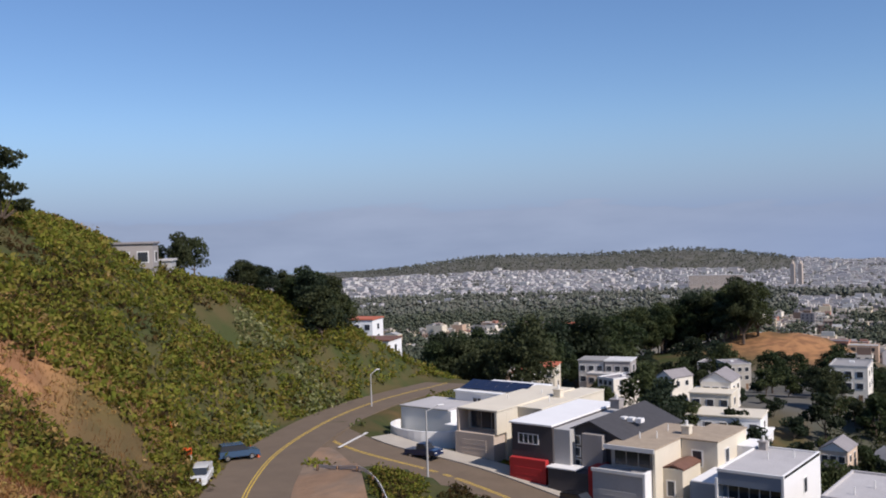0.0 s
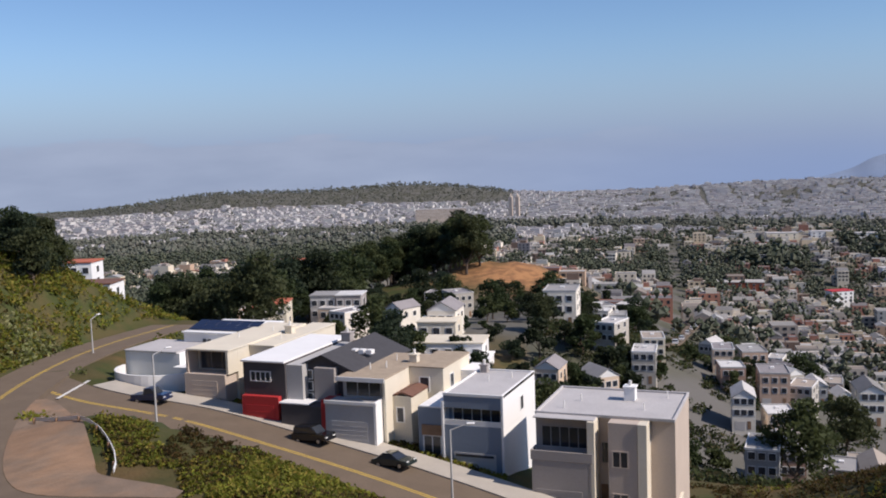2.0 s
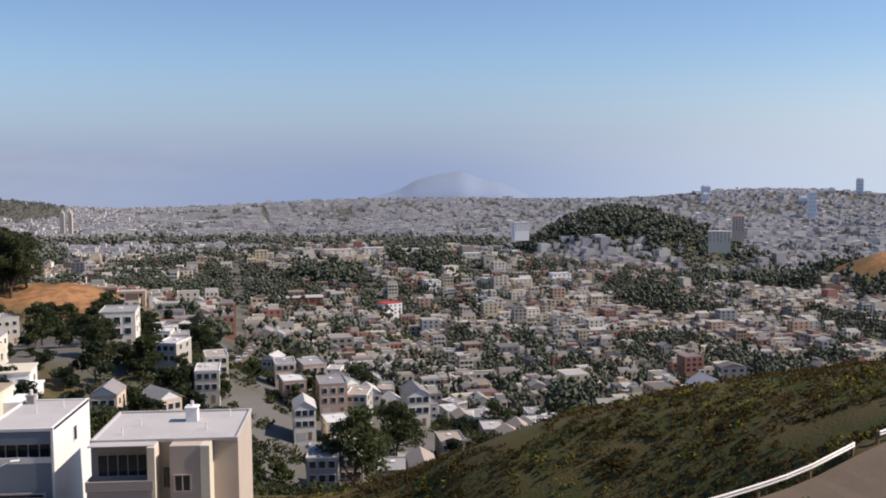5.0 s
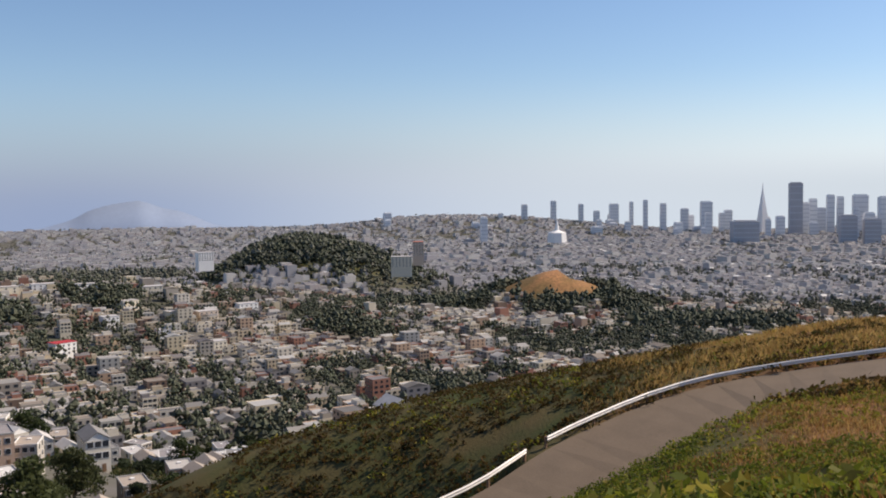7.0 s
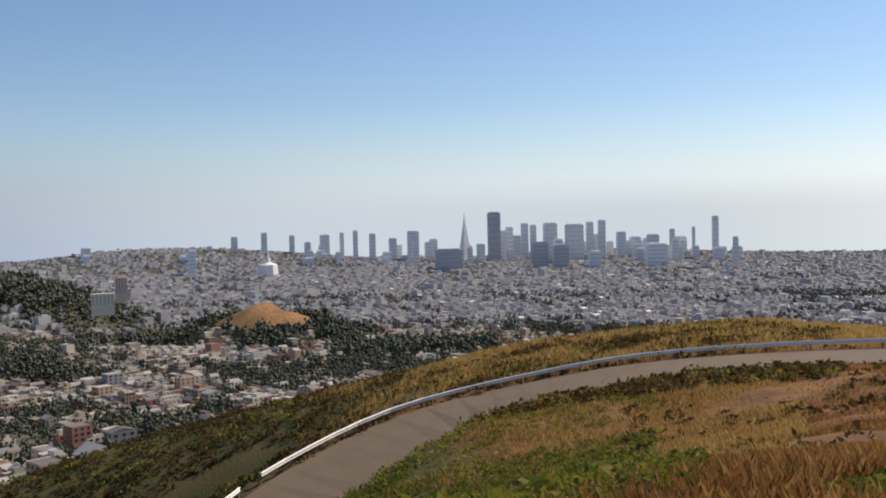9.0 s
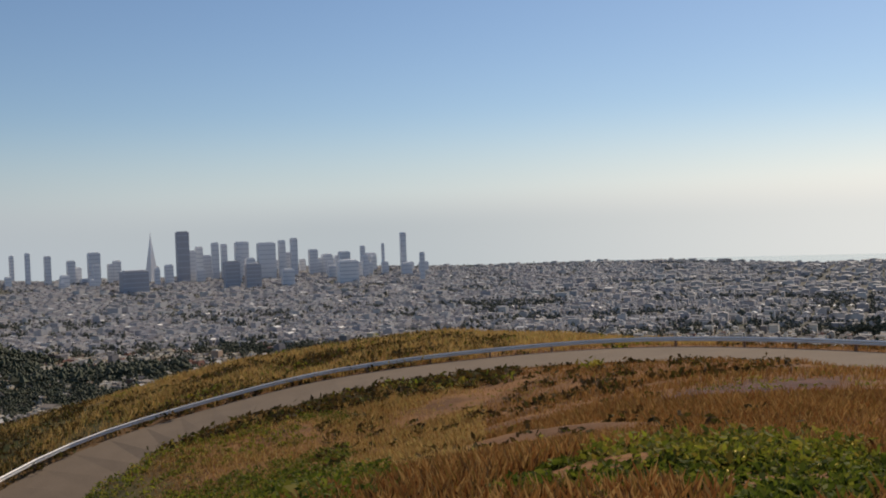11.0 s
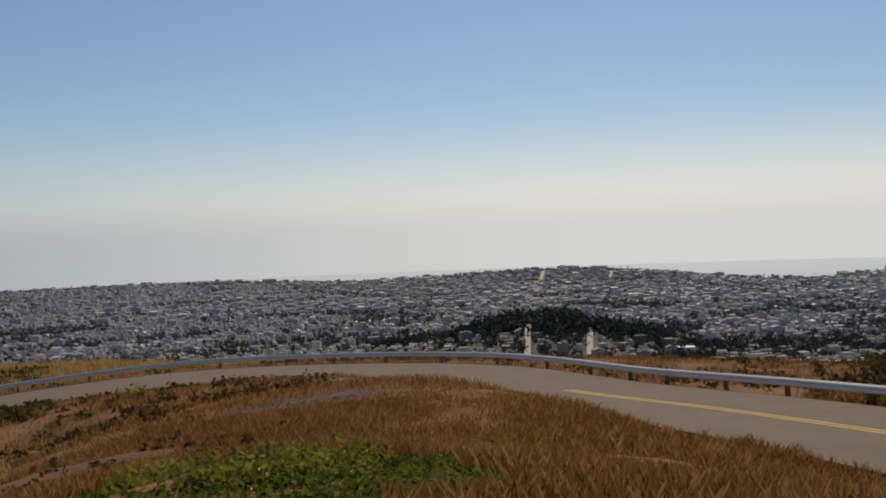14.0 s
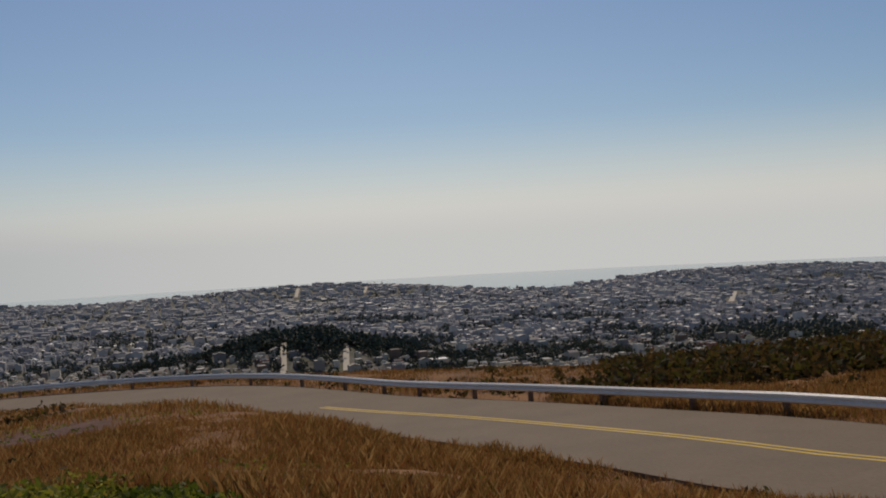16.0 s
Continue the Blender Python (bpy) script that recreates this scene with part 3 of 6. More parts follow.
def wall(h, *b, mat, label=""):
    return part("wall", boxed(*b, bevel=0.03), M[mat], h, label)


def roof(h, *b, mat, label=""):
    return part("roof", boxed(*b, bevel=0.02), M[mat], h, label)


def chimney(h, x, y, z, s=0.9, hgt=1.3, mat="white"):
    bm = bmesh.new()
    block(bm, x - s / 2, x + s / 2, y - s / 2, y + s / 2, z, z + hgt, 0.03)
    block(bm, x - s / 2 - 0.1, x + s / 2 + 0.1, y - s / 2 - 0.1, y + s / 2 + 0.1, z + hgt, z + hgt + 0.15, 0.02)
    c = part("chimney", bm, M[mat], h)
    cap = bmesh.new()
    bmesh.ops.create_cone(cap, cap_ends=True, segments=10, radius1=0.16, radius2=0.16, depth=0.5, matrix=Matrix.Translation((x, y, z + hgt + 0.4)))
    part("flue", cap, M["metal"], c)


def pipes(h, spots, z):
    for x, y in spots:
        bm = bmesh.new()
        bmesh.ops.create_cone(bm, cap_ends=True, segments=8, radius1=0.07, radius2=0.07, depth=0.7, matrix=Matrix.Translation((x, y, z + 0.35)))
        part("vent_pipe", bm, M["metal"], h)


def gable(h, x0, x1, y0, y1, z, rise, mat, along="y", over=0.25):
    bm = bmesh.new()
    if along == "y":
        xm = (x0 + x1) / 2
        pts = [(x0 - over, y0 - over, z), (xm, y0 - over, z + rise), (x1 + over, y0 - over, z), (x0 - over, y1 + over, z), (xm, y1 + over, z + rise), (x1 + over, y1 + over, z)]
    else:
        ym = (y0 + y1) / 2
        pts = [(x0 - over, y1 + over, z), (x0 - over, ym, z + rise), (x0 - over, y0 - over, z), (x1 + over, y1 + over, z), (x1 + over, ym, z + rise), (x1 + over, y0 - over, z)]
    low = [bm.verts.new(p) for p in pts]
    up = [bm.verts.new((p[0], p[1], p[2] + 0.18)) for p in pts]
    quads = [(up[0], up[1], up[4], up[3]), (up[1], up[2], up[5], up[4]), (low[3], low[4], low[1], low[0]), (low[4], low[5], low[2], low[1]),
             (low[0], low[1], up[1], up[0]), (low[1], low[2], up[2], up[1]), (low[4], low[3], up[3], up[4]), (low[5], low[4], up[4], up[5]), (low[3], low[0], up[0], up[3]), (low[2], low[5], up[5], up[2])]
    for q in quads:
        bm.faces.new(q)
    bmesh.ops.recalc_face_normals(bm, faces=bm.faces)
    return part("roof", bm, M[mat], h)


def gable_end(h, x0, x1, y0, y1, z, rise, mat):
    """The triangular tops of the end walls, for a ridge along y."""
    bm = bmesh.new()
    xm = (x0 + x1) / 2
    a = [bm.verts.new(p) for p in ((x0, y0, z), (x1, y0, z), (xm, y0, z + rise))]
    b = [bm.verts.new(p) for p in ((x0, y1, z), (x1, y1, z), (xm, y1, z + rise))]
    bm.faces.new(a), bm.faces.new(b[::-1])
    for i in range(3):
        bm.faces.new((a[i], b[i], b[(i + 1) % 3], a[(i + 1) % 3]))
    bmesh.ops.recalc_face_normals(bm, faces=bm.faces)
    return part("wall", bm, M[mat], h)


def beige_house():
    h = house("beige two-storey stucco house with grey roof and balcony")
    zt = -24.5
    wall(h, -25.2, -19.5, 85.9, 98, -36, -30.6 + 2.2, mat="taupe")                      # garage block
    wall(h, -25.2, -19.5, 87.6, 98, -28.4, zt, mat="taupe")
    wall(h, -19.5, -14.9, 88.2, 98, -36, zt, mat="beige")
    wall(h, -19.9, -19.2, 85.9, 88.2, -36, zt, mat="cream")
    wall(h, -15.3, -14.45, 86.1, 88.2, -36, zt, mat="cream")
    wall(h, -18.0, -15.3, 86.2, 88.2, -36, zt, mat="beige")
    wall(h, -14.9, -12.2, 88.2, 98, -36, zt, mat="beige")
    roof(h, -25.1, -12.3, 87.7, 97.9, zt, zt + 0.1, mat="membrane", label="pale grey roof membrane")
    roof(h, -25.1, -19.3, 86.2, 87.7, zt, zt + 0.1, mat="membrane")
    parapet(h, -25.25, -12.15, 87.55, 98.05, zt, 0.3, "membrane")
    parapet(h, -25.3, -19.4, 85.85, 87.6, -28.4, 0.9, "taupe", 0.15)
    windows(h, -24.6, -20.2, 87.6, -27.6, -25.6, 5, "taupe")
    windows(h, -17.6, -16.2, 86.2, -28.6, -27.2, 2, "beige")
    windows(h, -17.6, -16.2, 86.2, -32.6, -31.2, 2, "beige")
    windows(h, -19.0, -18.2, 88.2, -28.9, -27.0, 1, "beige")
    part("door", boxed(-19.1, -18.1, 88.12, 88.2, -33.4, -31.0), M["wood"], h, "brown wooden front door")
    garage(h, -24.8, -20.4, 85.9, -33.5, -31.2, "taupe")
    wall(h, -18.2, -12.0, 84.8, 85.1, -36, -33.0, mat="taupe")
    wall(h, -12.3, -12.0, 85.1, 92, -36, -32.4, mat="cream")
    chimney(h, -17.4, 94.5, zt + 0.1, 1.1, 1.3)
    pipes(h, [(-23, 90), (-22, 93), (-14, 96), (-15.5, 91)], zt + 0.1)
    return h


def blue_house():
    h = house("blue-grey and white two-storey house with long balcony")
    zt = -24.0
    wall(h, -35.7, -29.45, 90.4, 102, -36, -27.0, mat="bluegrey")
    wall(h, -35.7, -29.7, 91.9, 102, -27.0, zt - 1.0, mat="bluegrey")
    wall(h, -35.7, -29.45, 90.4, 102, zt - 1.25, zt, mat="bluegrey", label="blue-grey fascia over the balcony")
    part("wall", boxed(-29.55, -29.3, 90.3, 101.9, -36, zt + 0.35, bevel=0.02), M["white"], h, "bright white side wall")
    part("wall", boxed(-35.95, -35.7, 90.3, 92.5, -32, zt - 0.6, bevel=0.02), M["white"], h, "white side wall")
    wall(h, -38.9, -35.95, 91.2, 102, -36, -25.6, mat="bluegrey")
    roof(h, -38.8, -35.95, 91.2, 102, -25.6, -25.45, mat="white")
    roof(h, -35.6, -29.55, 90.5, 101.9, zt, zt + 0.12, mat="membrane", label="pale grey flat roof")
    parapet(h, -35.75, -29.3, 90.35, 102, zt, 0.3, "trim", 0.18)
    windows(h, -35.2, -30.1, 91.9, -26.9, -25.3, 5)
    part("railing", boxed(-35.7, -29.5, 90.42, 90.5, -27.0, -26.45), M["trim"], h, "white balcony rail")
    windows(h, 96.2, 97.2, -29.3, -26.6, -25.2, 1, face="side")
    garage(h, -34.7, -30.2, 90.4, -32.2, -29.8, "door", 5)
    part("window_strip", boxed(-34.5, -30.4, 90.3, 90.33, -30.2, -29.95), M["glass"], h)
    windows(h, -38.3, -36.4, 91.2, -31.6, -28.6, 2)
    part("panel", boxed(-38.5, -36.2, 91.1, 91.2, -28.5, -27.4), M["wood"], h, "tan panel over the entry")
    pipes(h, [(-33, 97), (-31, 99)], zt + 0.12)
    chimney(h, -34.8, 101, zt + 0.1, 0.8, 0.8, "taupe")
    return h


def grey_white_house():
    h = house("grey and white house with tan gravel roof")
    zt = -22.9
    wall(h, -48.9, -43.0, 89.6, 92.4, -34, -25.3, mat="grey")
    wall(h, -47.9, -42.5, 92.0, 104, -34, zt, mat="grey")
    part("wall", boxed(-42.75, -42.45, 91.0, 104, -34, zt + 0.1, bevel=0.02), M["cream"], h, "cream side wall")
    part("wall", boxed(-43.2, -42.9, 89.5, 92.4, -34, -25.0, bevel=0.02), M["white"], h, "white side wall")
    roof(h, -48.0, -42.4, 90.6, 104, zt, zt + 0.15, mat="gravelroof", label="tan gravel roof")
    part("trim", boxed(-48.05, -42.35, 90.5, 90.62, zt - 0.25, zt + 0.2), M["trim"], h)
    part("terrace_edge", boxed(-48.95, -42.9, 89.45, 89.6, -25.4, -25.05), M["trim"], h)
    windows(h, -47.5, -43.4, 92.0, -25.0, -23.4, 3, "grey")
    garage(h, -48.2, -43.9, 89.6, -29.6, -27.2, "grey", 5)
    # wing beyond
    wall(h, -42.45, -40.3, 92.8, 99, -34, -25.0, mat="cream")
    gable(h, -42.4, -40.3, 92.9, 99, -25.1, 0.35, "brownroof", over=0.1)
    windows(h, -42.0, -41.2, 92.8, -27.8, -26.3, 1)
    wall(h, -42.4, -38.4, 97.5, 106, -34, zt, mat="cream")
    roof(h, -42.4, -38.3, 97.4, 106.1, zt, zt + 0.15, mat="gravelroof")
    windows(h, -41.2, -40.1, 97.5, -25.6, -24.0, 1)
    windows(h, 99.5, 100.6, -38.4, -25.4, -24.0, 1, face="side")
    wall(h, -38.4, -36.2, 103, 107, -34, -24.2, mat="white")
    chimney(h, -42.6, 99.5, zt + 0.15, 0.9, 0.8, "cream")
    pipes(h, [(-46, 95), (-44.5, 96), (-45, 100)], zt + 0.15)
    return h


def dark_red_house():
    h = house("charcoal house with red garage level and white roof")
    zt = -21.9
    wall(h, -60.4, -55.0, 92.0, 108, -33, zt, mat="charcoal")
    roof(h, -60.6, -55.0, 91.8, 108, zt, zt + 0.2, mat="white", label="bright white flat roof")
    part("wall", boxed(-55.95, -53.0, 92.3, 106, -33, zt - 0.2, bevel=0.02), M["grey"], h, "grey upper wall")
    windows(h, -59.4, -56.9, 92.0, -24.0, -23.0, 4)
    part("wall", boxed(-60.3, -55.6, 91.3, 92.0, -31, -25.6, bevel=0.02), M["red"], h, "dark red garage level")
    garage(h, -59.8, -56.2, 91.3, -29.5, -26.6, "red")
    # gabled wing
    wall(h, -55.0, -48.6, 93.6, 106, -33, -23.2, mat="charcoal")
    gable_end(h, -55.6, -46.6, 93.6, 106.5, -23.2, 2.0, "charcoal")
    gable(h, -55.6, -46.6, 93.4, 107, -23.2, 2.0, "slate")
    part("wall", boxed(-51.8, -49.3, 92.7, 93.7, -28, -22.4, bevel=0.02), M["taupe"], h)
    for z in (-23.8, -25.1, -26.4):
        windows(h, -54.6, -52.4, 93.5, z, z + 0.9, 2)
    part("wall", boxed(-55.0, -49.0, 90.8, 93.4, -33, -26.2, bevel=0.02), M["charcoal"], h)
    part("wall", boxed(-50.0, -49.0, 90.7, 97, -33, -25.4, bevel=0.02), M["red"], h, "bright red side wall")
    roof(h, -55.2, -51.5, 90.7, 93.0, -26.1, -25.95, mat="white")
    for x in (-50.2, -49.2, -48.2):
        part("skylight", boxed(x, x + 0.7, 98.5, 99.4, -21.9, -21.45), M["trim"], h)
    chimney(h, -53.2, 104, -21.6, 1.2, 1.0, "taupe")
    return h


def tan_house():
    h = house("tan stucco house with flat cream roof and open loggia")
    zt = -21.7
    wall(h, -70.3, -64.6, 97.4, 114, -32, zt, mat="cream")
    wall(h, -70.6, -64.9, 95.0, 97.4, -32, -24.4, mat="beige")
    roof(h, -70.4, -64.5, 95.3, 114, zt, zt + 0.2, mat="cream", label="cream flat roof")
    wall(h, -64.6, -61.2, 100, 116, -32, zt - 0.2, mat="cream")
    roof(h, -64.6, -61.1, 99.9, 116, zt - 0.2, zt, mat="cream")
    part("wall", boxed(-70.5, -70.2, 95.3, 97.4, -24.4, zt), M["beige"], h)
    part("wall", boxed(-64.9, -64.6, 95.3, 97.4, -24.4, zt), M["cream"], h)
    windows(h, -69.8, -65.2, 97.4, -24.2, -22.2, 3, "taupe")
    garage(h, -69.6, -66.0, 95.0, -27.4, -25.2, "beige")
    chimney(h, -63.5, 108, zt, 1.0, 0.9, "cream")
    pipes(h, [(-68, 103), (-66, 108), (-62.5, 104)], zt + 0.1)
    return h


def white_house():
    h = house("white house with solar panels and round garden wall")
    wall(h, -80.0, -70.5, 108, 118, -34, -22.2, mat="white")
    wall(h, -84.5, -76.0, 101.5, 109, -34, -23.6, mat="white")
    roof(h, -84.6, -76.4, 101.4, 109, -23.6, -23.4, mat="membrane")
    roof(h, -80.2, -70.3, 107.8, 118, -22.2, -22.0, mat="white")
    for i in range(6):
        p = part("solar_panel", boxed(-0.8, 0.8, -1.6, 1.6, 0, 0.06), M["solar"], h)
        p.matrix_local = pose(-79.0 + 1.7 * i, 110.5, -21.5, 14, 0, 0)
    wall(h, -76.0, -70.6, 100, 108, -34, -25.0, mat="white")
    windows(h, -77.0, -75.6, 108, -23.8, -22.9, 2)
    bm = bmesh.new()
    n = 18
    for i in range(n):
        a0, a1 = math.pi * (0.98 + 0.9 * i / n), math.pi * (0.98 + 0.9 * (i + 1) / n)
        q = [(-78.0 + rr * math.cos(a), 100.5 + 0.8 * rr * math.sin(a)) for a in (a0, a1) for rr in (6.0, 6.3)]
        v = [bm.verts.new((q[k][0], q[k][1], z)) for z in (-31, -25.2) for k in (0, 2, 3, 1)]
        for f in ((3, 2, 1, 0), (4, 5, 6, 7), (0, 1, 5, 4), (1, 2, 6, 5), (2, 3, 7, 6), (3, 0, 4, 7)):
            bm.faces.new([v[k] for k in f])
    bmesh.ops.remove_doubles(bm, verts=bm.verts, dist=0.001)
    part("garden_wall", bm, M["white"], h, "curved white garden wall")
    return h


for make in (beige_house, blue_house, grey_white_house, dark_red_house, tan_house, white_house):
    make()


# ---- trees ----
rs = np.random.RandomState(4)


def leaf_quads(centres, size, rng, squash=0.8):
    """Small tilted leaf sprays at the given places."""
    n = len(centres)
    a = rng.normal(size=(n, 3))
    a /= np.linalg.norm(a, axis=1)[:, None]
    b = np.cross(a, rng.normal(size=(n, 3)))
    b /= np.linalg.norm(b, axis=1)[:, None]
    s = (size * rng.uniform(0.6, 1.4, n))[:, None]
    v = np.stack([centres - a * s, centres + b * s * squash * 0.6, centres + a * s, centres - b * s * squash * 0.6], 1).reshape(-1, 3)
    return v, np.arange(4 * n).reshape(-1, 4)


def tree(name, label, h, spread, trunk_h, blobs, leaves, leaf, seed, m=None, flat=1.0):
    rng = np.random.RandomState(seed)
    t = thing(name, label, "tree")
    bm = bmesh.new()
    cs = []
    for i in range(blobs):
        a, k = rng.uniform(0, 6.28), (i + 0.5) / blobs
        rr = spread * (0.25 + 0.55 * math.sqrt(rng.uniform())) * (1 - 0.45 * k)
        cs.append((rr * math.cos(a), rr * math.sin(a), trunk_h + (h - trunk_h) * (0.12 + 0.8 * k)))

    def limb(p, q, r0, r1):
        d = Vector(q) - Vector(p)
        mat = Matrix.Translation((Vector(p) + Vector(q)) / 2) @ d.to_track_quat("Z", "Y").to_matrix().to_4x4()
        bmesh.ops.create_cone(bm, cap_ends=True, segments=7, radius1=r0, radius2=r1, depth=d.length, matrix=mat)
    fork = (0.15, 0.1, trunk_h * 0.9)
    limb((0, 0, -0.6), fork, 0.045 * h * 0.6, 0.03 * h * 0.6)
    for c in cs[:7]:
        limb(fork, c, 0.018 * h * 0.6, 0.006 * h * 0.6)
    part("trunk", bm, M["bark"], t)
    pts = []
    for c in cs:
        n = leaves // blobs
        d = rng.normal(size=(n, 3))
        d /= np.linalg.norm(d, axis=1)[:, None]
        R = spread * rng.uniform(0.3, 0.48)
        pts.append(np.array(c) + d * np.array([R, R, R * 0.62 * flat]) * rng.uniform(0.55, 1.05, n)[:, None])
    v, f = leaf_quads(np.vstack(pts), leaf, rng)
    crown = new("crown", mesh_from("crown", v, f, [M["leaf"]]))
    crown.parent = t
    if m is not None:
        t.matrix_world = m
    return t


TREES = [tree("cypress_tree", "dark spreading cypress tree on the slope", 13, 5.5, 3.0, 16, 2200, 0.42, 1, pose(*polar(-24.9, 178, ground_z(*polar(-24.9, 178)[:2])))),
         tree("eucalyptus_tree", "tall olive-green eucalyptus with open crown", 17, 5.6, 2.6, 22, 3400, 0.42, 2, pose(*polar(-20.6, 425, ground_z(*polar(-20.6, 425)[:2])))),
         tree("street_tree", "round dense green tree between houses", 8, 3.6, 2.0, 9, 1100, 0.42, 3, pose(*polar(-4.0, 300, ground_z(*polar(-4.0, 300)[:2])))),
         tree("garden_shrub", "low rounded garden shrub between houses", 3.6, 2.6, 0.5, 6, 600, 0.36, 4, pose(*polar(-7, 255, ground_z(*polar(-7, 255)[:2])))),
         tree("pine_tree", "dark pine on the hill crest", 11, 3.4, 2.0, 15, 2000, 0.3, 5, pose(*polar(-61.4, 128, 1.2)), 0.7)]


def plant(kind, az, r, scale=1.0, dz=0.0):
    p = polar(az, r)
    m = pose(p.x, p.y, ground_z(p.x, p.y) - 0.2 + dz, 0, 0, rs.uniform(0, 360)) @ Matrix.Diagonal((scale * rs.uniform(0.72, 1.28),) * 3).to_4x4()
    t = copy_thing(TREES[kind], m)
    t.scale = m.to_scale()
    return t


# groves: kind, bearing, range, spread across, spread in depth, count, size
for kind, az, r, wa, wr, n, sc in ((1, -20.6, 432, 1.8, 18, 16, 1.25), (1, -24.5, 440, 2.6, 30, 16, 1.1), (0, -28.5, 330, 2.2, 30, 14, 1.45), (0, -35.0, 290, 3.6, 45, 24, 1.4), (0, -31.5, 380, 3, 30, 10, 1.3), (0, -47.3, 182, 3.4, 8, 22, 0.42),
                                   (0, -44.2, 178, 1.6, 9, 14, 0.6), (2, -12.9, 330, 1.6, 40, 14, 1.0), (2, -12.5, 235, 2.0, 12, 6, 0.9), (2, -4.6, 290, 1.0, 60, 12, 1.0), (2, -0.5, 330, 2.5, 26, 16, 1.0),
                                   (2, 6.5, 305, 1.6, 10, 9, 0.9), (3, 3, 270, 6, 20, 14, 1.0), (3, -13, 185, 8, 20, 26, 1.2), (2, -11, 200, 6, 18, 16, 0.8), (1, -25, 455, 4.5, 30, 26, 1.0), (0, -31, 420, 5, 40, 20, 1.2), (2, -9.8, 330, 0.8, 40, 8, 1.0), (3, -24, 240, 8, 30, 22, 1.2), (0, -52.3, 172, 1.2, 6, 4, 0.45), (2, 11, 330, 2.5, 30, 12, 1.0)):
    for i in range(n):
        plant(kind, az + rs.normal() * wa * 0.5, r + rs.normal() * wr * 0.6, sc)

# ---- houses of the valley ----


def frame_mesh():
    bm = boxed(-0.85, 0.85, -0.08, 0.02, -0.85, 0.85)
    me = bpy.data.meshes.new("window")
    bm.to_mesh(me), bm.free(), me.materials.append(M["trim"])
    bm = boxed(-0.72, 0.72, -0.11, -0.02, -0.72, 0.72)
    pm = bpy.data.meshes.new("pane")
    bm.to_mesh(pm), bm.free(), pm.materials.append(M["glass"])
    return me, pm


FRAME, PANE = frame_mesh()


def valley_house(label, w, d, h, top, seed):
    rng = random.Random(seed)
    t = thing("house", label, "house", group="valley houses")
    part("wall", boxed(-w / 2, w / 2, -d / 2, d / 2, -5, h), M["wall"], t)
    if top == "flat":
        part("roof", boxed(-w / 2 + 0.2, w / 2 - 0.2, -d / 2 + 0.2, d / 2 - 0.2, h, h + 0.12), M["roof"], t)
        parapet(t, -w / 2 - 0.05, w / 2 + 0.05, -d / 2 - 0.05, d / 2 + 0.05, h, 0.45, "trim" if seed % 2 else "grey")
        part("skylight", boxed(-0.6, 0.6, 1.0, 2.4, h + 0.12, h + 0.5), M["trim"], t)
    else:
        gable_end(t, -w / 2, w / 2, -d / 2, d / 2, h, 2.0, "trim")
        g = gable(t, -w / 2, w / 2, -d / 2, d / 2, h, 2.05, "roof")
    for j in range(1, 2 if h < 8 else 3):
        z = 0.9 + j * 2.9
        spots = [(-w / 4, 0), (w / 4, 0), (0, 0), (-d * 0.22, 1), (d * 0.2, 1), (-d * 0.15, 2)]
        for k, side in spots:
            m = pose(w / 2, k, z + 0.75, 0, 0, 90) if side == 1 else pose(-w / 2, k, z + 0.75, 0, 0, -90) if side else pose(k * 1.2, -d / 2, z + 0.75)
            piece("pane", PANE, piece("window", FRAME, t, m), Matrix.Identity(4))
    garage(t, -w / 2 + 0.7, -w / 2 + 3.4, -d / 2, 0, 2.2, "door", 1)
    part("door", boxed(w / 2 - 2.2, w / 2 - 1.2, -d / 2 - 0.06, -d / 2, 0.2, 2.3), M["wood"], t)
    return t


PROTO = [valley_house("stucco row house with flat roof and white trim", 7.0, 11.5, 8.6, "flat", 1), valley_house("low stucco house with flat grey roof", 7.6, 11, 6.0, "flat", 2),
         valley_house("gabled house with painted stucco walls", 6.8, 10, 6.4, "gable", 3), valley_house("three-storey flat-roofed apartment house", 9.0, 13, 9.2, "flat", 4), valley_house("narrow gabled house with white trim", 6.2, 11, 8.4, "gable", 5)]
GRID = -8.0
ca, sa = math.cos(radians(GRID)), math.sin(radians(GRID))


def to_xy(u, v):
    return u * ca + v * sa, -u * sa + v * ca


# valley street running down and away to the north
vs = np.array([[*polar(a, r)[:2], 0] for a, r in ((-9.2, 250), (-8.6, 290), (-7.6, 380), (-6.8, 480), (-6.1, 640), (-5.9, 800))])
valley_line = spline(vs, 6.0)
valley_line[:, 2] = height(valley_line[:, 0], valley_line[:, 1]) + 0.35
valley_road = tagged(new("road", flip_up(mesh_from("road", *ribbon(valley_line, 4.5, 4.5, 0.0, 0.6), [M["asphalt"]]))), "asphalt street down into the valley", "road", kind="structure")

WOODS = [(13.5, 1690, 120), (15.4, 1720, 130), (17.2, 1700, 120), (-24.5, 445, 62), (-20.5, 430, 40), (-20.5, 380, 34), (-16.2, 322, 24), (-29, 330, 40), (-34.5, 300, 50), (90.3, 1250, 70), (93.5, 1270, 60), (86.6, 1290, 50), (37, 1120, 60), (40, 1130, 50), (23.5, 1250, 50), (29.4, 1185, 38), (33.2, 1230, 40),
         (26, 1330, 40), (33, 1330, 50), (-2.5, 900, 35), (3.5, 1000, 45), (-36, 4300, 420), (-29, 4350, 420), (-23, 4380, 420), (-45, 330, 120), (48, 1000, 40), (96, 1500, 80), (82, 1400, 50), (17, 900, 40), (118, 1500, 120)]
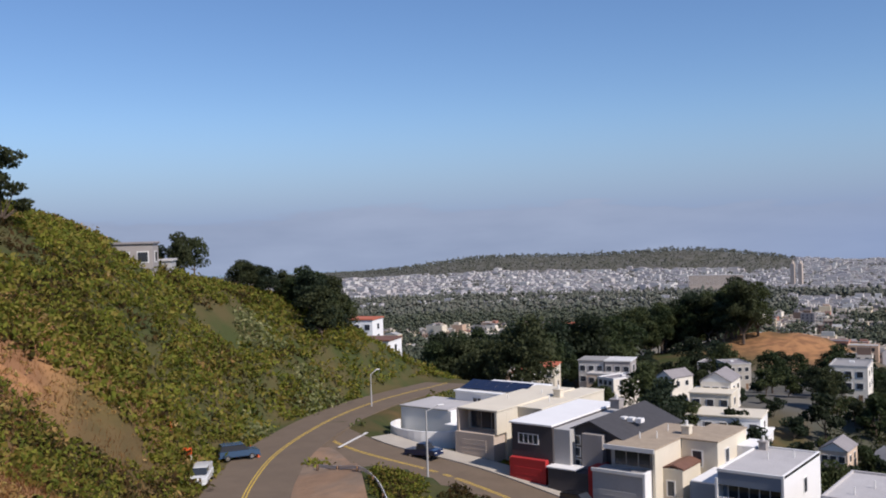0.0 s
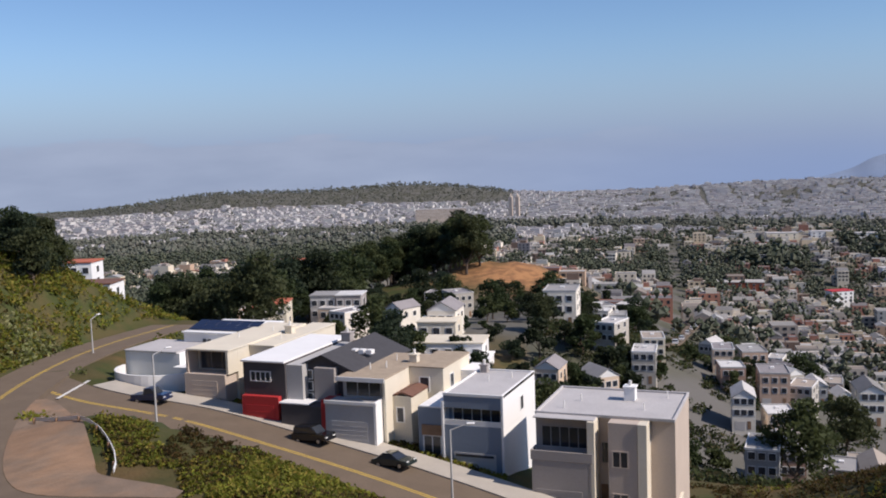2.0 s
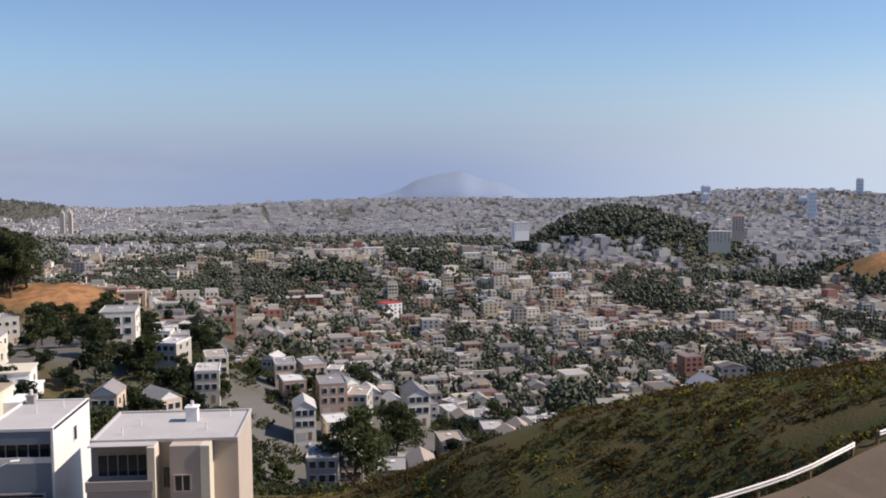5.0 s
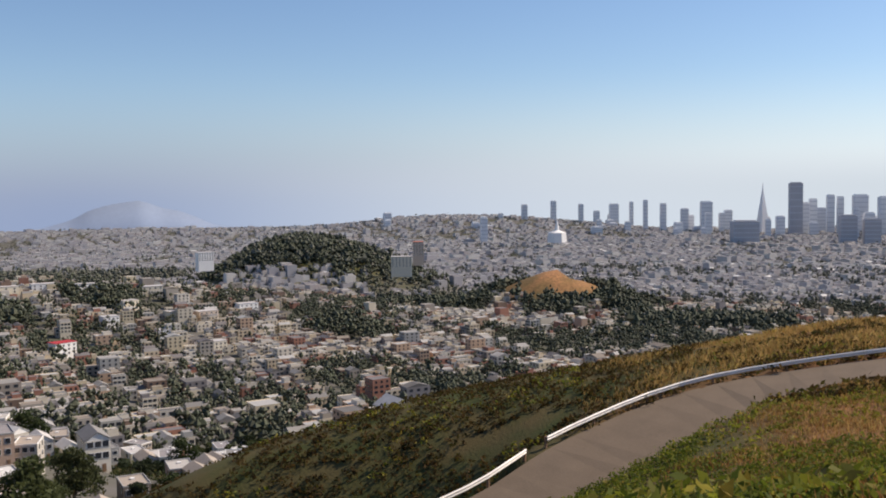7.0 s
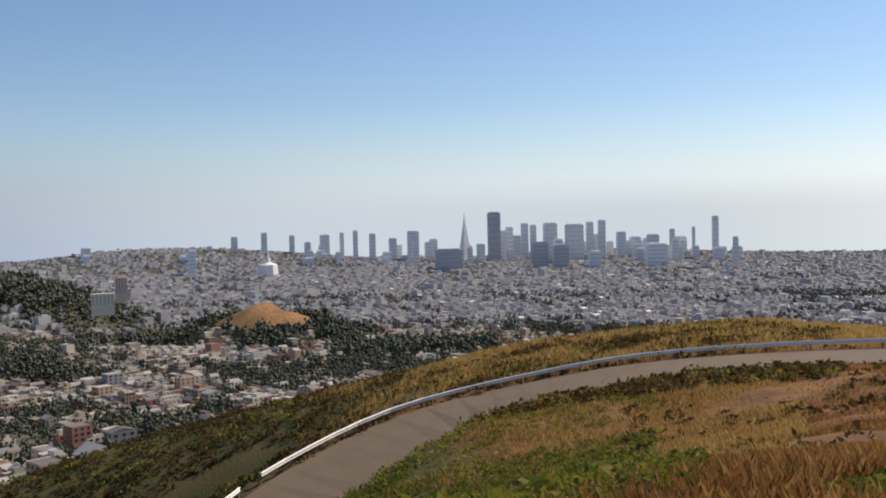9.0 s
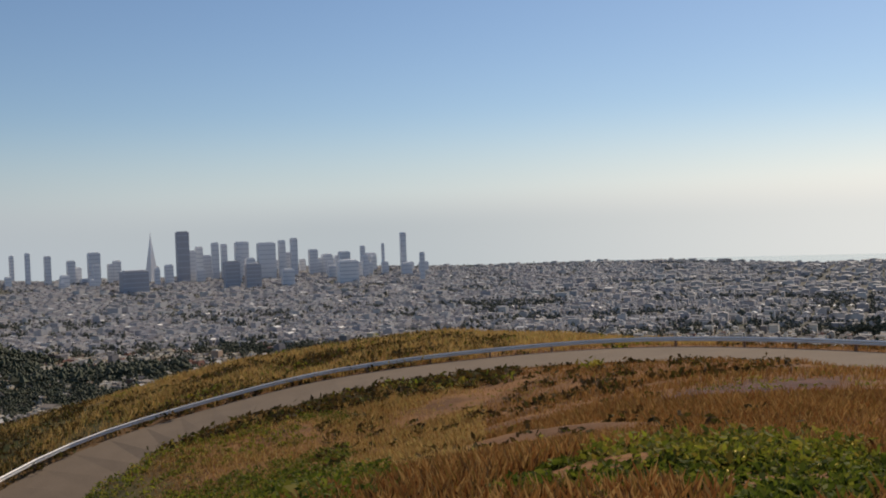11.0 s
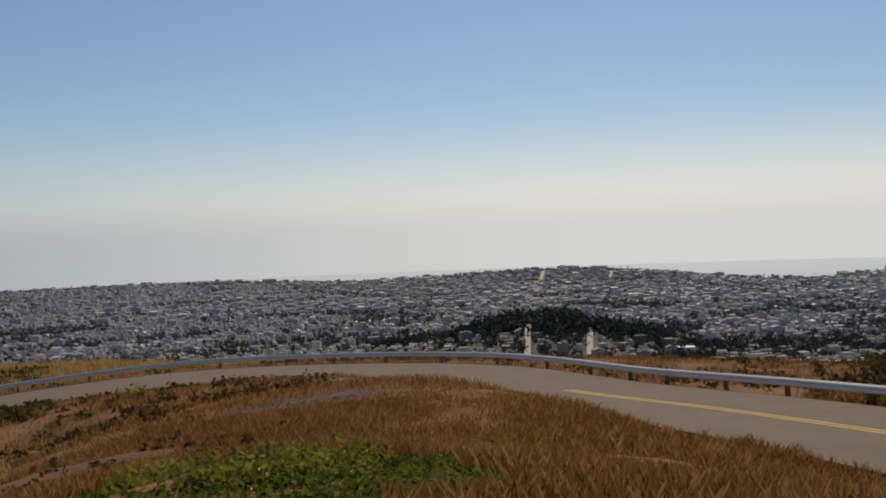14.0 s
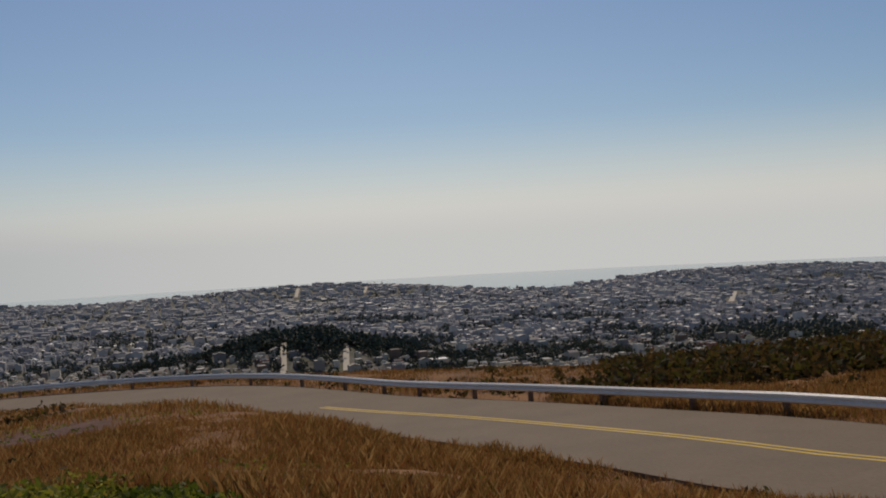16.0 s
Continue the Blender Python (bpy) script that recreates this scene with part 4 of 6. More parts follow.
BARE = [(29.4, 1290, 75), (-17.3, 424, 36), (-16.9, 375, 27), (-14.9, 425, 26)]


LARGE = [(-11.6, 330, 13), (-10.4, 318, 12), (-9.5, 300, 12), (-10.4, 380, 12), (-21.6, 225, 15), (-20.3, 209, 18), (-28.3, 270, 13), (-26.8, 268, 13), (-32, 262, 15), (3.4, 246, 18), (-1, 440, 16), (-40.6, 195, 14)]


def within(x, y, discs):
    k = np.zeros(len(x), bool)
    for a, r, s in discs:
        c = polar(a, r)
        k |= np.hypot(x - c.x, y - c.y) < s
    return k


def band(az, r):
    """Parkland: two long belts of trees across the town to the north."""
    return ((az < -17) & (r > 1150) & (r < 1900)) | ((az < 8) & (r > 2050) & (r < 2320))


def lots(u_step, v_step, r0, r1, rng):
    u, v = np.meshgrid(np.arange(-3600, 4900, u_step), np.arange(-2600, 4900, v_step))
    u, v = u.ravel() + rng.uniform(-0.3, 0.3, u.size) * u_step, v.ravel() + rng.uniform(-0.3, 0.3, u.size) * v_step
    x, y = to_xy(u, v)
    r, az = np.hypot(x, y), np.degrees(np.arctan2(x, y))
    k = (r > r0) & (r < r1) & (az > -66) & (az < 128) & ~((az < -39) & (r < 420)) & ((u % 118) > 11)
    k &= ~((az > 24) & (r < 420)) & ~((az < -28) & (r < 270)) & ~((az < -10) & (y < 128))
    d = ((x[:, None] - valley_line[None, ::2, 0]) ** 2 + (y[:, None] - valley_line[None, ::2, 1]) ** 2).min(1) if k.sum() < 1e6 and r1 < 900 else np.full(len(x), 1e6)
    k &= d > 100
    return u[k], v[k], x[k], y[k], r[k], az[k]


rng = np.random.RandomState(11)
NEAR = 365
proto_spots = [(-33.6, 262, 0), (-27.6, 265, 3), (-21.2, 232, 3), (-14.3, 268, 2), (2.6, 262, 1)]
for ob, (a, r, _) in zip(PROTO, proto_spots):
    p = polar(a, r)
    ob.matrix_world = pose(p.x, p.y, ground_z(p.x, p.y) + 0.4, 0, 0, -GRID)
u, v, x, y, r, az = lots(8.4, 19, 150, NEAR, rng)
order = np.argsort(r)
u, v, x, y, r, az = (q[order] for q in (u, v, x, y, r, az))
keep = ~within(x, y, WOODS + BARE) & (rng.uniform(size=len(x)) < np.where(az < -13, 0.2, 0.6)) & (az < 26) & ~within(x, y, LARGE)
z = height(x, y)
count = 0
for i in np.flatnonzero(keep):
    if any(np.hypot(x[i] - polar(a, q)[0], y[i] - polar(a, q)[1]) < 13 for a, q, _ in proto_spots):
        continue
    if count >= 262:
        break
    k = rng.choice(5, p=[0.32, 0.26, 0.14, 0.16, 0.12])
    copy_thing(PROTO[k], pose(x[i], y[i], z[i] + 0.3 + rng.uniform(0, 0.8), 0, 0, -GRID + rng.uniform(-9, 9) + rng.choice([0, 0, 0, 28, -18])) ).scale = (0.74, 0.74, rng.uniform(0.7, 0.82))
    count += 1
spare = np.flatnonzero(~keep & ~within(x, y, BARE) & ~within(x, y, LARGE) & (az < 26))
spare = rng.permutation(spare)
for i in spare[:520]:
    plant(rng.choice([2, 3, 2, 0]), az[i], r[i], rng.uniform(0.6, 1.05))


def box_cloud(x, y, z, w, d, h, rot, pitched):
    """Many houses: walls, and a flat or ridged roof with a lip."""
    n = len(x)
    cr, sr = np.cos(rot), np.sin(rot)
    def ring(kx, ky, zz):
        out = []
        for sx, sy in ((-1, -1), (1, -1), (1, 1), (-1, 1)):
            lx, ly = sx * w / 2 * kx, sy * d / 2 * ky
            out.append(np.stack([x + lx * cr - ly * sr, y + lx * sr + ly * cr, zz], 1))
        return out
    rise = np.where(pitched, 1.8, -0.25)
    v = np.stack(ring(1, 1, z - 6) + ring(1, 1, z + h) + ring(np.where(pitched, 0.04, 0.95), np.where(pitched, 1.0, 0.95), z + h + rise), 1).reshape(-1, 3)
    b = 12 * np.arange(n)[:, None]
    f, mi = [], []
    for k in range(4):
        q = (k + 1) % 4
        f.append(b + np.array([[k, q, 4 + q, 4 + k]]))
        mi.append(np.zeros(n, int))
    for k in range(4):
        q = (k + 1) % 4
        f.append(b + np.array([[4 + k, 4 + q, 8 + q, 8 + k]]))
        mi.append(np.where(pitched, 1, 0))
    f.append(b + np.array([[8, 9, 10, 11]]))
    mi.append(np.ones(n, int))
    return v, np.vstack(f), np.concatenate(mi)


SLOPE_STREETS = [(89.0, 1000, 1275), (92.7, 1090, 1262), (90.0, 3350, 3640), (94.0, 3380, 3600), (115.2, 2300, 2700)]


def slope_street(az, r0, r1):
    return np.array([[*polar(az + (r - r0) * 0.0006, r)[:2], 0] for r in np.arange(r0, r1, 12.0)])


def far_from_streets(x, y):
    k = np.ones(len(x), bool)
    for a, r0, r1 in SLOPE_STREETS:
        line = slope_street(a, r0 - 150, r1 + 60)
        near = np.abs(np.degrees(np.arctan2(x, y)) - a) < 3
        k[near] &= to_line(x[near], y[near], line)[0] > (8 if r0 < 2000 else 15)
    return k


def window_cloud(x, y, z, w, d, h, rot):
    """Shallow window boxes on the walls of many houses that face the knoll."""
    vs_, base = [], 0
    cr, sr = np.cos(rot), np.sin(rot)
    for nx, ny in ((1, 0), (-1, 0), (0, 1), (0, -1)):
        half = np.where(nx != 0, w, d) / 2
        span = np.where(nx != 0, d, w)
        ox, oy = nx * cr - ny * sr, nx * sr + ny * cr
        seen = (ox * x + oy * y) < -0.15 * np.hypot(x, y)
        tx, ty = -oy, ox
        for fl in range(3):
            for col in (-0.31, 0.0, 0.31):
                k = seen & (h > 2.9 * fl + 2.6) & ((span > 8) | (col != 0.0))
                if not k.any():
                    continue
                c = np.stack([x[k] + ox[k] * half[k] + tx[k] * col * span[k], y[k] + oy[k] * half[k] + ty[k] * col * span[k], z[k] + h[k] - 1.7 - 2.9 * fl], 1)
                hw = 0.62 + 0.35 * (np.sin(x[k] * 7.3 + fl) > 0.4)
                a = np.stack([tx[k], ty[k], 0 * hw], 1) * hw[:, None]
                n = np.stack([ox[k], oy[k], 0 * hw], 1)
                up = np.array([0, 0, 0.72])
                ring = [c - a - up, c + a - up, c + a + up, c - a + up]
                vs_.append(np.stack([q - n * 0.05 for q in ring] + [q + n * 0.09 for q in ring], 1).reshape(-1, 3))
    v = np.vstack(vs_)
    i = 8 * np.arange(len(v) // 8)[:, None]
    f = np.vstack([i + np.array([q]) for q in ([4, 5, 6, 7], [0, 1, 5, 4], [1, 2, 6, 5], [2, 3, 7, 6], [3, 0, 4, 7])])
    return v, f


def town(name, label, cell_u, cell_v, r0, r1, fill, hi, seed):
    rng = np.random.RandomState(seed)
    u, v, x, y, r, az = lots(cell_u, cell_v, r0, r1, rng)
    wood = (within(x, y, WOODS) | band(az, r)) & ~within(x, y, BARE)
    leafy = np.array([noise.noise((a * 0.0045, b * 0.0045, 2)) + 0.6 * noise.noise((a * 0.016, b * 0.016, 4)) for a, b in zip(x, y)])
    k = ~wood & ~within(x, y, BARE) & (rng.uniform(size=len(x)) < fill - 1.1 * leafy) & (r < shore_range(az)) & far_from_streets(x, y) & ~((az < -17) & (r > 3900))
    z = height(x, y)
    n = k.sum()
    big = rng.uniform(size=n) < 0.06
    h = rng.uniform(5.5, hi, n) + big * rng.uniform(3, 9, n)
    turn = np.radians(-GRID) + np.where(rng.uniform(size=n) < 0.5, 0, math.pi / 2) + rng.uniform(-0.06, 0.06, n)
    ww, dd, pitched = cell_u * rng.uniform(0.7, 0.97, n) * (1 + 0.8 * big), cell_v * rng.uniform(0.32, 0.6, n), rng.uniform(size=n) < 0.22
    vv, ff, mi = box_cloud(x[k], y[k], z[k], ww, dd, h, turn, pitched)
    # stair houses and set-back top floors on the flat roofs
    q = ~pitched & (rng.uniform(size=n) < 0.4)
    ox, oy = (rng.uniform(-0.2, 0.2, n) * ww)[q], (rng.uniform(-0.22, 0.22, n) * dd)[q]
    c_, s_ = np.cos(turn[q]), np.sin(turn[q])
    v2, f2, m2 = box_cloud(x[k][q] + ox * c_ - oy * s_, y[k][q] + ox * s_ + oy * c_, z[k][q] + h[q], ww[q] * 0.52, dd[q] * 0.5, rng.uniform(1.2, 2.7, q.sum()), turn[q], np.zeros(q.sum(), bool))
    ff, mi, vv = np.vstack([ff, f2 + len(vv)]), np.concatenate([mi, m2]), np.vstack([vv, v2])
    if r1 < 1500:
        g = r[k] < 1000
        wv_, wf_ = window_cloud(x[k][g], y[k][g], z[k][g], ww[g], dd[g], h[g], turn[g])
        tagged(new("windows", mesh_from("windows", wv_, wf_, [M["glass"]])), "dark window panes of the valley houses", "windows", kind="stuff")
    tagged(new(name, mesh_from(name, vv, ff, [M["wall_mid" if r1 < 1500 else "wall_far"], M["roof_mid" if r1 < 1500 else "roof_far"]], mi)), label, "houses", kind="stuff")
    m = ~k & ~within(x, y, BARE) & (wood | (rng.uniform(size=len(x)) < 0.9)) & (r < shore_range(az) - 60) & far_from_streets(x, y)
    return x[m], y[m], z[m], r[m], wood[m]


def foliage_cloud(x, y, z, size, rng, clumps):
    """Many far trees, each a heap of small uneven clumps."""
    base = np.array([[1, 0, 0], [-1, 0, 0], [0, 1, 0], [0, -1, 0], [0, 0, 1], [0, 0, -1]], float)
    tri = np.array([[0, 2, 4], [2, 1, 4], [1, 3, 4], [3, 0, 4], [2, 0, 5], [1, 2, 5], [3, 1, 5], [0, 3, 5]])
    n = len(x) * clumps
    c = np.repeat(np.stack([x, y, z], 1), clumps, 0)
    s = np.repeat(size, clumps)
    o = rng.normal(size=(n, 3)) * np.array([0.42, 0.42, 0.32])
    c = c + o * s[:, None] + np.c_[np.zeros((n, 2)), 0.62 * s]
    rad = s[:, None, None] * rng.uniform(0.16, 0.4, (n, 1, 1)) * min(1.0, 3.1 / math.sqrt(clumps)) * rng.uniform(0.6, 1.3, (n, 6, 1))
    a = rng.uniform(0, 6.28, n)
    ca_, sa_ = np.cos(a)[:, None], np.sin(a)[:, None]
    b = np.stack([base[None, :, 0] * ca_ - base[None, :, 1] * sa_, base[None, :, 0] * sa_ + base[None, :, 1] * ca_, np.broadcast_to(base[None, :, 2], (n, 6))], -1)
    v = (c[:, None] + b * rad).reshape(-1, 3)
    return v, (6 * np.arange(n)[:, None, None] + tri[None]).reshape(-1, 3)


for name, label, cu, cv, r0, r1, fill, hi, seed, clumps, sz in (
        ("valley_houses", "pale row houses crowded through the valley", 8.4, 22, NEAR, 1430, 0.59, 7.8, 21, 26, 9), ("town_houses", "dense pale town houses and flats", 11, 28, 1430, 2300, 0.76, 9, 22, 6, 10),
        ("far_houses", "far pale blocks of the town", 19, 40, 2300, 4750, 0.8, 8.5, 23, 4, 9)):
    tx, ty, tz, tr, tw = town(name, label, cu, cv, r0, r1, fill, hi, seed)
    rng = np.random.RandomState(seed + 40)
    far = ~(tw & (tr < 640))
    tx, ty, tz, tr, tw = tx[far], ty[far], tz[far], tr[far], tw[far]
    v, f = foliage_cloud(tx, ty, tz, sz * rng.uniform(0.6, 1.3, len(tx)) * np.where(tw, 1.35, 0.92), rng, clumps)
    # beyond the valley the foliage colour carries the haze
    tagged(new(name.replace("houses", "trees"), mesh_from("trees", v, f, [M["leaf_far" if r0 < 1000 else "leaf_hazed"]])), "trees between the houses, paler with distance for haze", "trees", kind="stuff")
# denser cover for the wooded hills
rng = np.random.RandomState(77)
wx, wy = [], []
for a, r, s in WOODS[:20]:
    c, n = polar(a, r), int(s * s / 26)
    q = rng.normal(size=(n, 2)) * s * 0.55
    wx.append(c.x + q[:, 0]), wy.append(c.y + q[:, 1])
wx, wy = np.concatenate(wx), np.concatenate(wy)
ok = (np.hypot(wx, wy) > 600) & ~within(wx, wy, BARE) & far_from_streets(wx, wy)
wx, wy = wx[ok], wy[ok]
v, f = foliage_cloud(wx, wy, height(wx, wy), rng.uniform(8, 14, len(wx)) * np.where(np.hypot(wx, wy) > 3000, 0.7, 1.0), rng, 8)
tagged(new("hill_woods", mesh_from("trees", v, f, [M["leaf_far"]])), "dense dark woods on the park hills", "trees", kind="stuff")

# ---- scrub and grass on the hill ----


def scatter(n, a0, a1, r0, r1, rng, power=0.7):
    az, r = rng.uniform(a0, a1, n), r0 + (r1 - r0) * rng.uniform(size=n) ** power
    x, y = r * np.sin(np.radians(az)), r * np.cos(np.radians(az))
    d = line_distance(x, y)
    k = (d > np.where(az > 30, -0.3, np.where((az > -42) & (az < -5) & (r > 74), 2.0, 0.2))) & ~((az > -47.6) & (az < -37) & (d < 7.4) & (r < 106))
    return x[k], y[k], az[k], r[k]


def lupine(x, y):
    """Inside the uneven outline of the green patch in the grass."""
    c = polar(74.5, 9.6)
    q = polar(74.5, 1.0)
    along, across = (x - c.x) * q.x + (y - c.y) * q.y, (x - c.x) * q.y - (y - c.y) * q.x
    w = np.array([noise.noise((a * 0.9, b * 0.9, 5)) + 0.5 * noise.noise((a * 2.5, b * 2.5, 6)) for a, b in zip(x, y)])
    return (along / 2.5) ** 2 + (across / 2.3) ** 2 < 1 + 0.9 * w


def scrub_patch(label, mat, n, a0, a1, r0, r1, size, sprays, leaf, seed, power=0.7, thin=None, name="scrub", inside=None):
    rng = np.random.RandomState(seed)
    x, y, az, r = scatter(n, a0, a1, r0, r1, rng, power)
    nn = np.array([noise.noise((a * 0.09, b * 0.09, seed)) for a, b in zip(x, y)])
    k = nn > (-0.25 if thin is None else thin)
    if inside is not None:
        k &= inside(x, y)
    x, y, nn = x[k], y[k], nn[k]
    z = height(x, y)
    s = size * rng.uniform(0.5, 1.3, len(x)) * (1 + 0.5 * nn)
    c = np.repeat(np.stack([x, y, z], 1), sprays, 0)
    ss = np.repeat(s, sprays)
    d = rng.normal(size=(len(c), 3))
    d /= np.linalg.norm(d, axis=1)[:, None]
    d[:, 2] = np.abs(d[:, 2]) * 0.75
    c = c + d * ss[:, None] * rng.uniform(0.5, 1.0, len(c))[:, None]
    v, f = leaf_quads(c, leaf, rng)
    return tagged(new(name, mesh_from(name, v, f, [M[mat]])), label, "shrubs", kind="stuff")


scrub_patch("green coastal scrub covering the steep hillside", "scrub", 10500, -70, -42.2, 97, 195, 1.25, 11, 0.36, 31, 1.0)
scrub_patch("silvery bushes at the foot of the hillside", "silver", 1000, -49, -42.3, 118, 162, 1.5, 16, 0.36, 32, 1.0, 0.0)
scrub_patch("brown dry scrub on the hillside", "scrub_brown", 2200, -68, -43, 96, 180, 1.3, 12, 0.34, 33, 1.0, 0.1)
scrub_patch("green bushes on the cut bank", "scrub", 2300, -70, -50.5, 60, 104, 1.0, 13, 0.26, 62, 1.0, -0.02)
scrub_patch("brown brush on the cut bank", "scrub_brown", 1500, -70, -51, 60, 108, 1.0, 13, 0.26, 63, 1.0, 0.05)
scrub_patch("pale dry tufts on the cut bank", "gold", 1500, -70, -50.5, 56, 108, 0.6, 11, 0.18, 64, 1.0, 0.0)
scrub_patch("green brush on the slope above the hill road", "scrub", 1500, -45, -36.5, 158, 235, 1.5, 14, 0.36, 66, 1.0, -0.3)
scrub_patch("bleached grass tufts on the hillside", "gold", 700, -66, -47, 84, 160, 1.3, 14, 0.3, 61, 1.0, 0.22)
scrub_patch("low scrub on the mound beside the street", "scrub", 7500, -46, -18, 66, 108, 0.55, 12, 0.2, 34, 1.0, -0.4)
scrub_patch("brown scrub on the mound beside the street", "scrub_brown", 3800, -44, -18, 66, 108, 0.55, 12, 0.19, 35, 1.0, -0.1)
scrub_patch("dark brown-green scrub below the road", "scrub_brown", 9000, -10, 62, 60, 128, 0.75, 11, 0.22, 36, 1.0)
scrub_patch("green bushes in the scrub below the road", "scrub", 2200, -10, 70, 60, 125, 0.8, 11, 0.22, 37, 1.0, 0.1)
scrub_patch("green bushes on the knoll above the road", "scrub", 3600, 10, 50, 9, 68, 0.42, 14, 0.11, 38, 0.8, -0.02)
scrub_patch("bright green lupine bushes on the knoll", "scrub_green", 4800, 14, 52, 19, 60, 0.5, 18, 0.09, 39, 0.8, -0.08)
scrub_patch("low green lupine near the top of the knoll", "scrub_green", 1500, 18, 54, 9, 20, 0.32, 40, 0.045, 65, 0.8, -0.08)
scrub_patch("bright green lupine patch in the dry grass", "scrub_green", 1100, 58, 92, 6.4, 13.2, 0.2, 46, 0.045, 40, 1.0, -0.6, inside=lupine)
scrub_patch("dark green bush in the dry grass", "scrub", 160, 66, 80, 9.5, 12.5, 0.3, 50, 0.05, 41, 1.0, -0.4)
scrub_patch("small dark bushes in the dry grass", "scrub_brown", 420, 50, 118, 14, 66, 0.35, 14, 0.1, 42, 1.0, 0.12)
scrub_patch("scrub outside the guard rail", "scrub_brown", 1700, 50, 128, 40, 100, 0.55, 12, 0.17, 43, 1.0, -0.1)
scrub_patch("tall dark scrub outside the guard rail", "scrub_brown", 1100, 108, 128, 44, 72, 1.0, 14, 0.22, 44, 1.0, -0.2)
scrub_patch("leafy garden trees and shrubs between the houses", "garden", 3800, -16, 25, 136, 370, 2.1, 40, 0.46, 60, 0.8, -0.12, "garden_trees")
scrub_patch("dry weeds on the cut bank", "straw", 1500, -66, -50, 45, 92, 0.5, 10, 0.14, 45, 1.0, -0.1)


scrub_patch("thick scrub between turnout and street", "scrub", 1500, -46, -28, 92, 118, 0.75, 12, 0.22, 46, 1.0, -0.4)
scrub_patch("green leafy weeds in the dry grass", "scrub", 2600, 44, 122, 9, 62, 0.16, 12, 0.05, 47, 0.8, 0.08)
scrub_patch("yellow flowers on the lupine bushes", "flower", 60, 70, 80, 9.0, 11.5, 0.3, 6, 0.022, 48, 1.0, -0.2, "flowers")


def grass(name, label, n, a0, a1, r0, r1, tall, seed, power, mat="straw"):
    rng = np.random.RandomState(seed)
    x, y, az, r = scatter(n, a0, a1, r0, r1, rng, power)
    nn = np.array([noise.noise((a * 0.16, b * 0.16, 9)) for a, b in zip(x, y)])
    k = (nn > rng.uniform(-0.75, 0.25, len(nn))) & ~lupine(x, y) & (bare_patch(x, y) < rng.uniform(0.05, 1.1, len(x)))
    k &= rng.uniform(size=len(x)) < np.clip((az - a0) / 9 + 0.6 * nn, 0, 1)
    x, y, r, nn = x[k], y[k], r[k], nn[k]
    z = height(x, y) - 0.05
    h = tall * rng.uniform(0.45, 1.15, len(x)) * (1 + 0.7 * nn)
    w = 0.0022 + 0.00024 * r
    a, lean = rng.uniform(0, 6.28, len(x)), rng.uniform(0.1, 0.55, len(x)) * h
    dx, dy = np.cos(a), np.sin(a)
    v = np.stack([np.stack([x - dy * w, y + dx * w, z], 1), np.stack([x + dy * w, y - dx * w, z], 1),
                  np.stack([x + dx * lean * 0.4 + dy * w * 0.7, y + dy * lean * 0.4 - dx * w * 0.7, z + h * 0.65], 1), np.stack([x + dx * lean, y + dy * lean, z + h], 1)], 1).reshape(-1, 3)
    i = 4 * np.arange(len(x))[:, None]
    f = np.vstack([i + np.array([[0, 1, 2]]), i + np.array([[0, 2, 3]])])
    return tagged(new(name, mesh_from(name, v, f, [M[mat]])), label, "grass", kind="stuff")


grass("dry_grass", "rust and straw coloured dry grass on the knoll", 330000, 40, 128, 4.2, 30, 0.24, 51, 0.75)
grass("dry_grass", "dry grass along the road edge", 190000, 34, 128, 22, 84, 0.32, 52, 0.8)
grass("dry_grass", "golden grass on the shoulder below the road", 60000, 31, 75, 82, 118, 0.7, 53, 1.0, "gold")
grass("dry_grass", "golden grass between the green bushes of the knoll", 80000, 39, 60, 14, 70, 0.32, 55, 0.8, "gold")
grass("dry_grass", "tall dry grass with seed heads at the road edge", 110000, 86, 126, 16, 44, 0.36, 56, 0.8)
grass("dry_grass", "dry grass on the cut bank", 26000, -66, -42, 45, 105, 0.6, 54, 1.0)


# ---- guard rail along the outer edge of the hill road ----
def offset_line(line, d):
    t = np.gradient(line[:, :2], axis=0)
    t /= np.linalg.norm(t, axis=1)[:, None]
    return np.c_[line[:, 0] + t[:, 1] * d, line[:, 1] - t[:, 0] * d, line[:, 2]]


def guard_rail(line, label, post_every=2):
    g = thing("guard_rail", label, "guard rail")
    t = np.gradient(line[:, :2], axis=0)
    t /= np.linalg.norm(t, axis=1)[:, None]
    nx, ny = t[:, 1], -t[:, 0]
    prof = [(0.0, 0.38), (-0.07, 0.43), (-0.07, 0.49), (0.0, 0.55), (-0.07, 0.61), (-0.07, 0.67), (0.0, 0.73), (0.02, 0.73), (0.02, 0.38)]
    n, m = len(line), len(prof)
    v = np.vstack([np.c_[line[:, 0] + nx * a, line[:, 1] + ny * a, line[:, 2] + b] for a, b in prof])
    f = [[k * n + i, k * n + i + 1, ((k + 1) % m) * n + i + 1, ((k + 1) % m) * n + i] for k in range(m) for i in range(n - 1)]
    beam = new("beam", mesh_from("beam", v, f, [M["metal"]]))
    beam.parent = g
    pm = bpy.data.meshes.new("post")
    bm = boxed(-0.08, 0.08, -0.1, 0.1, -0.8, 0.7, bevel=0.01)
    bm.to_mesh(pm), bm.free(), pm.materials.append(M["wood"])
    for i in range(0, n, post_every):
        piece("post", pm, g, pose(line[i, 0] + nx[i] * 0.14, line[i, 1] + ny[i] * 0.14, line[i, 2], 0, 0, math.degrees(math.atan2(ny[i], nx[i])) - 90))
    return g


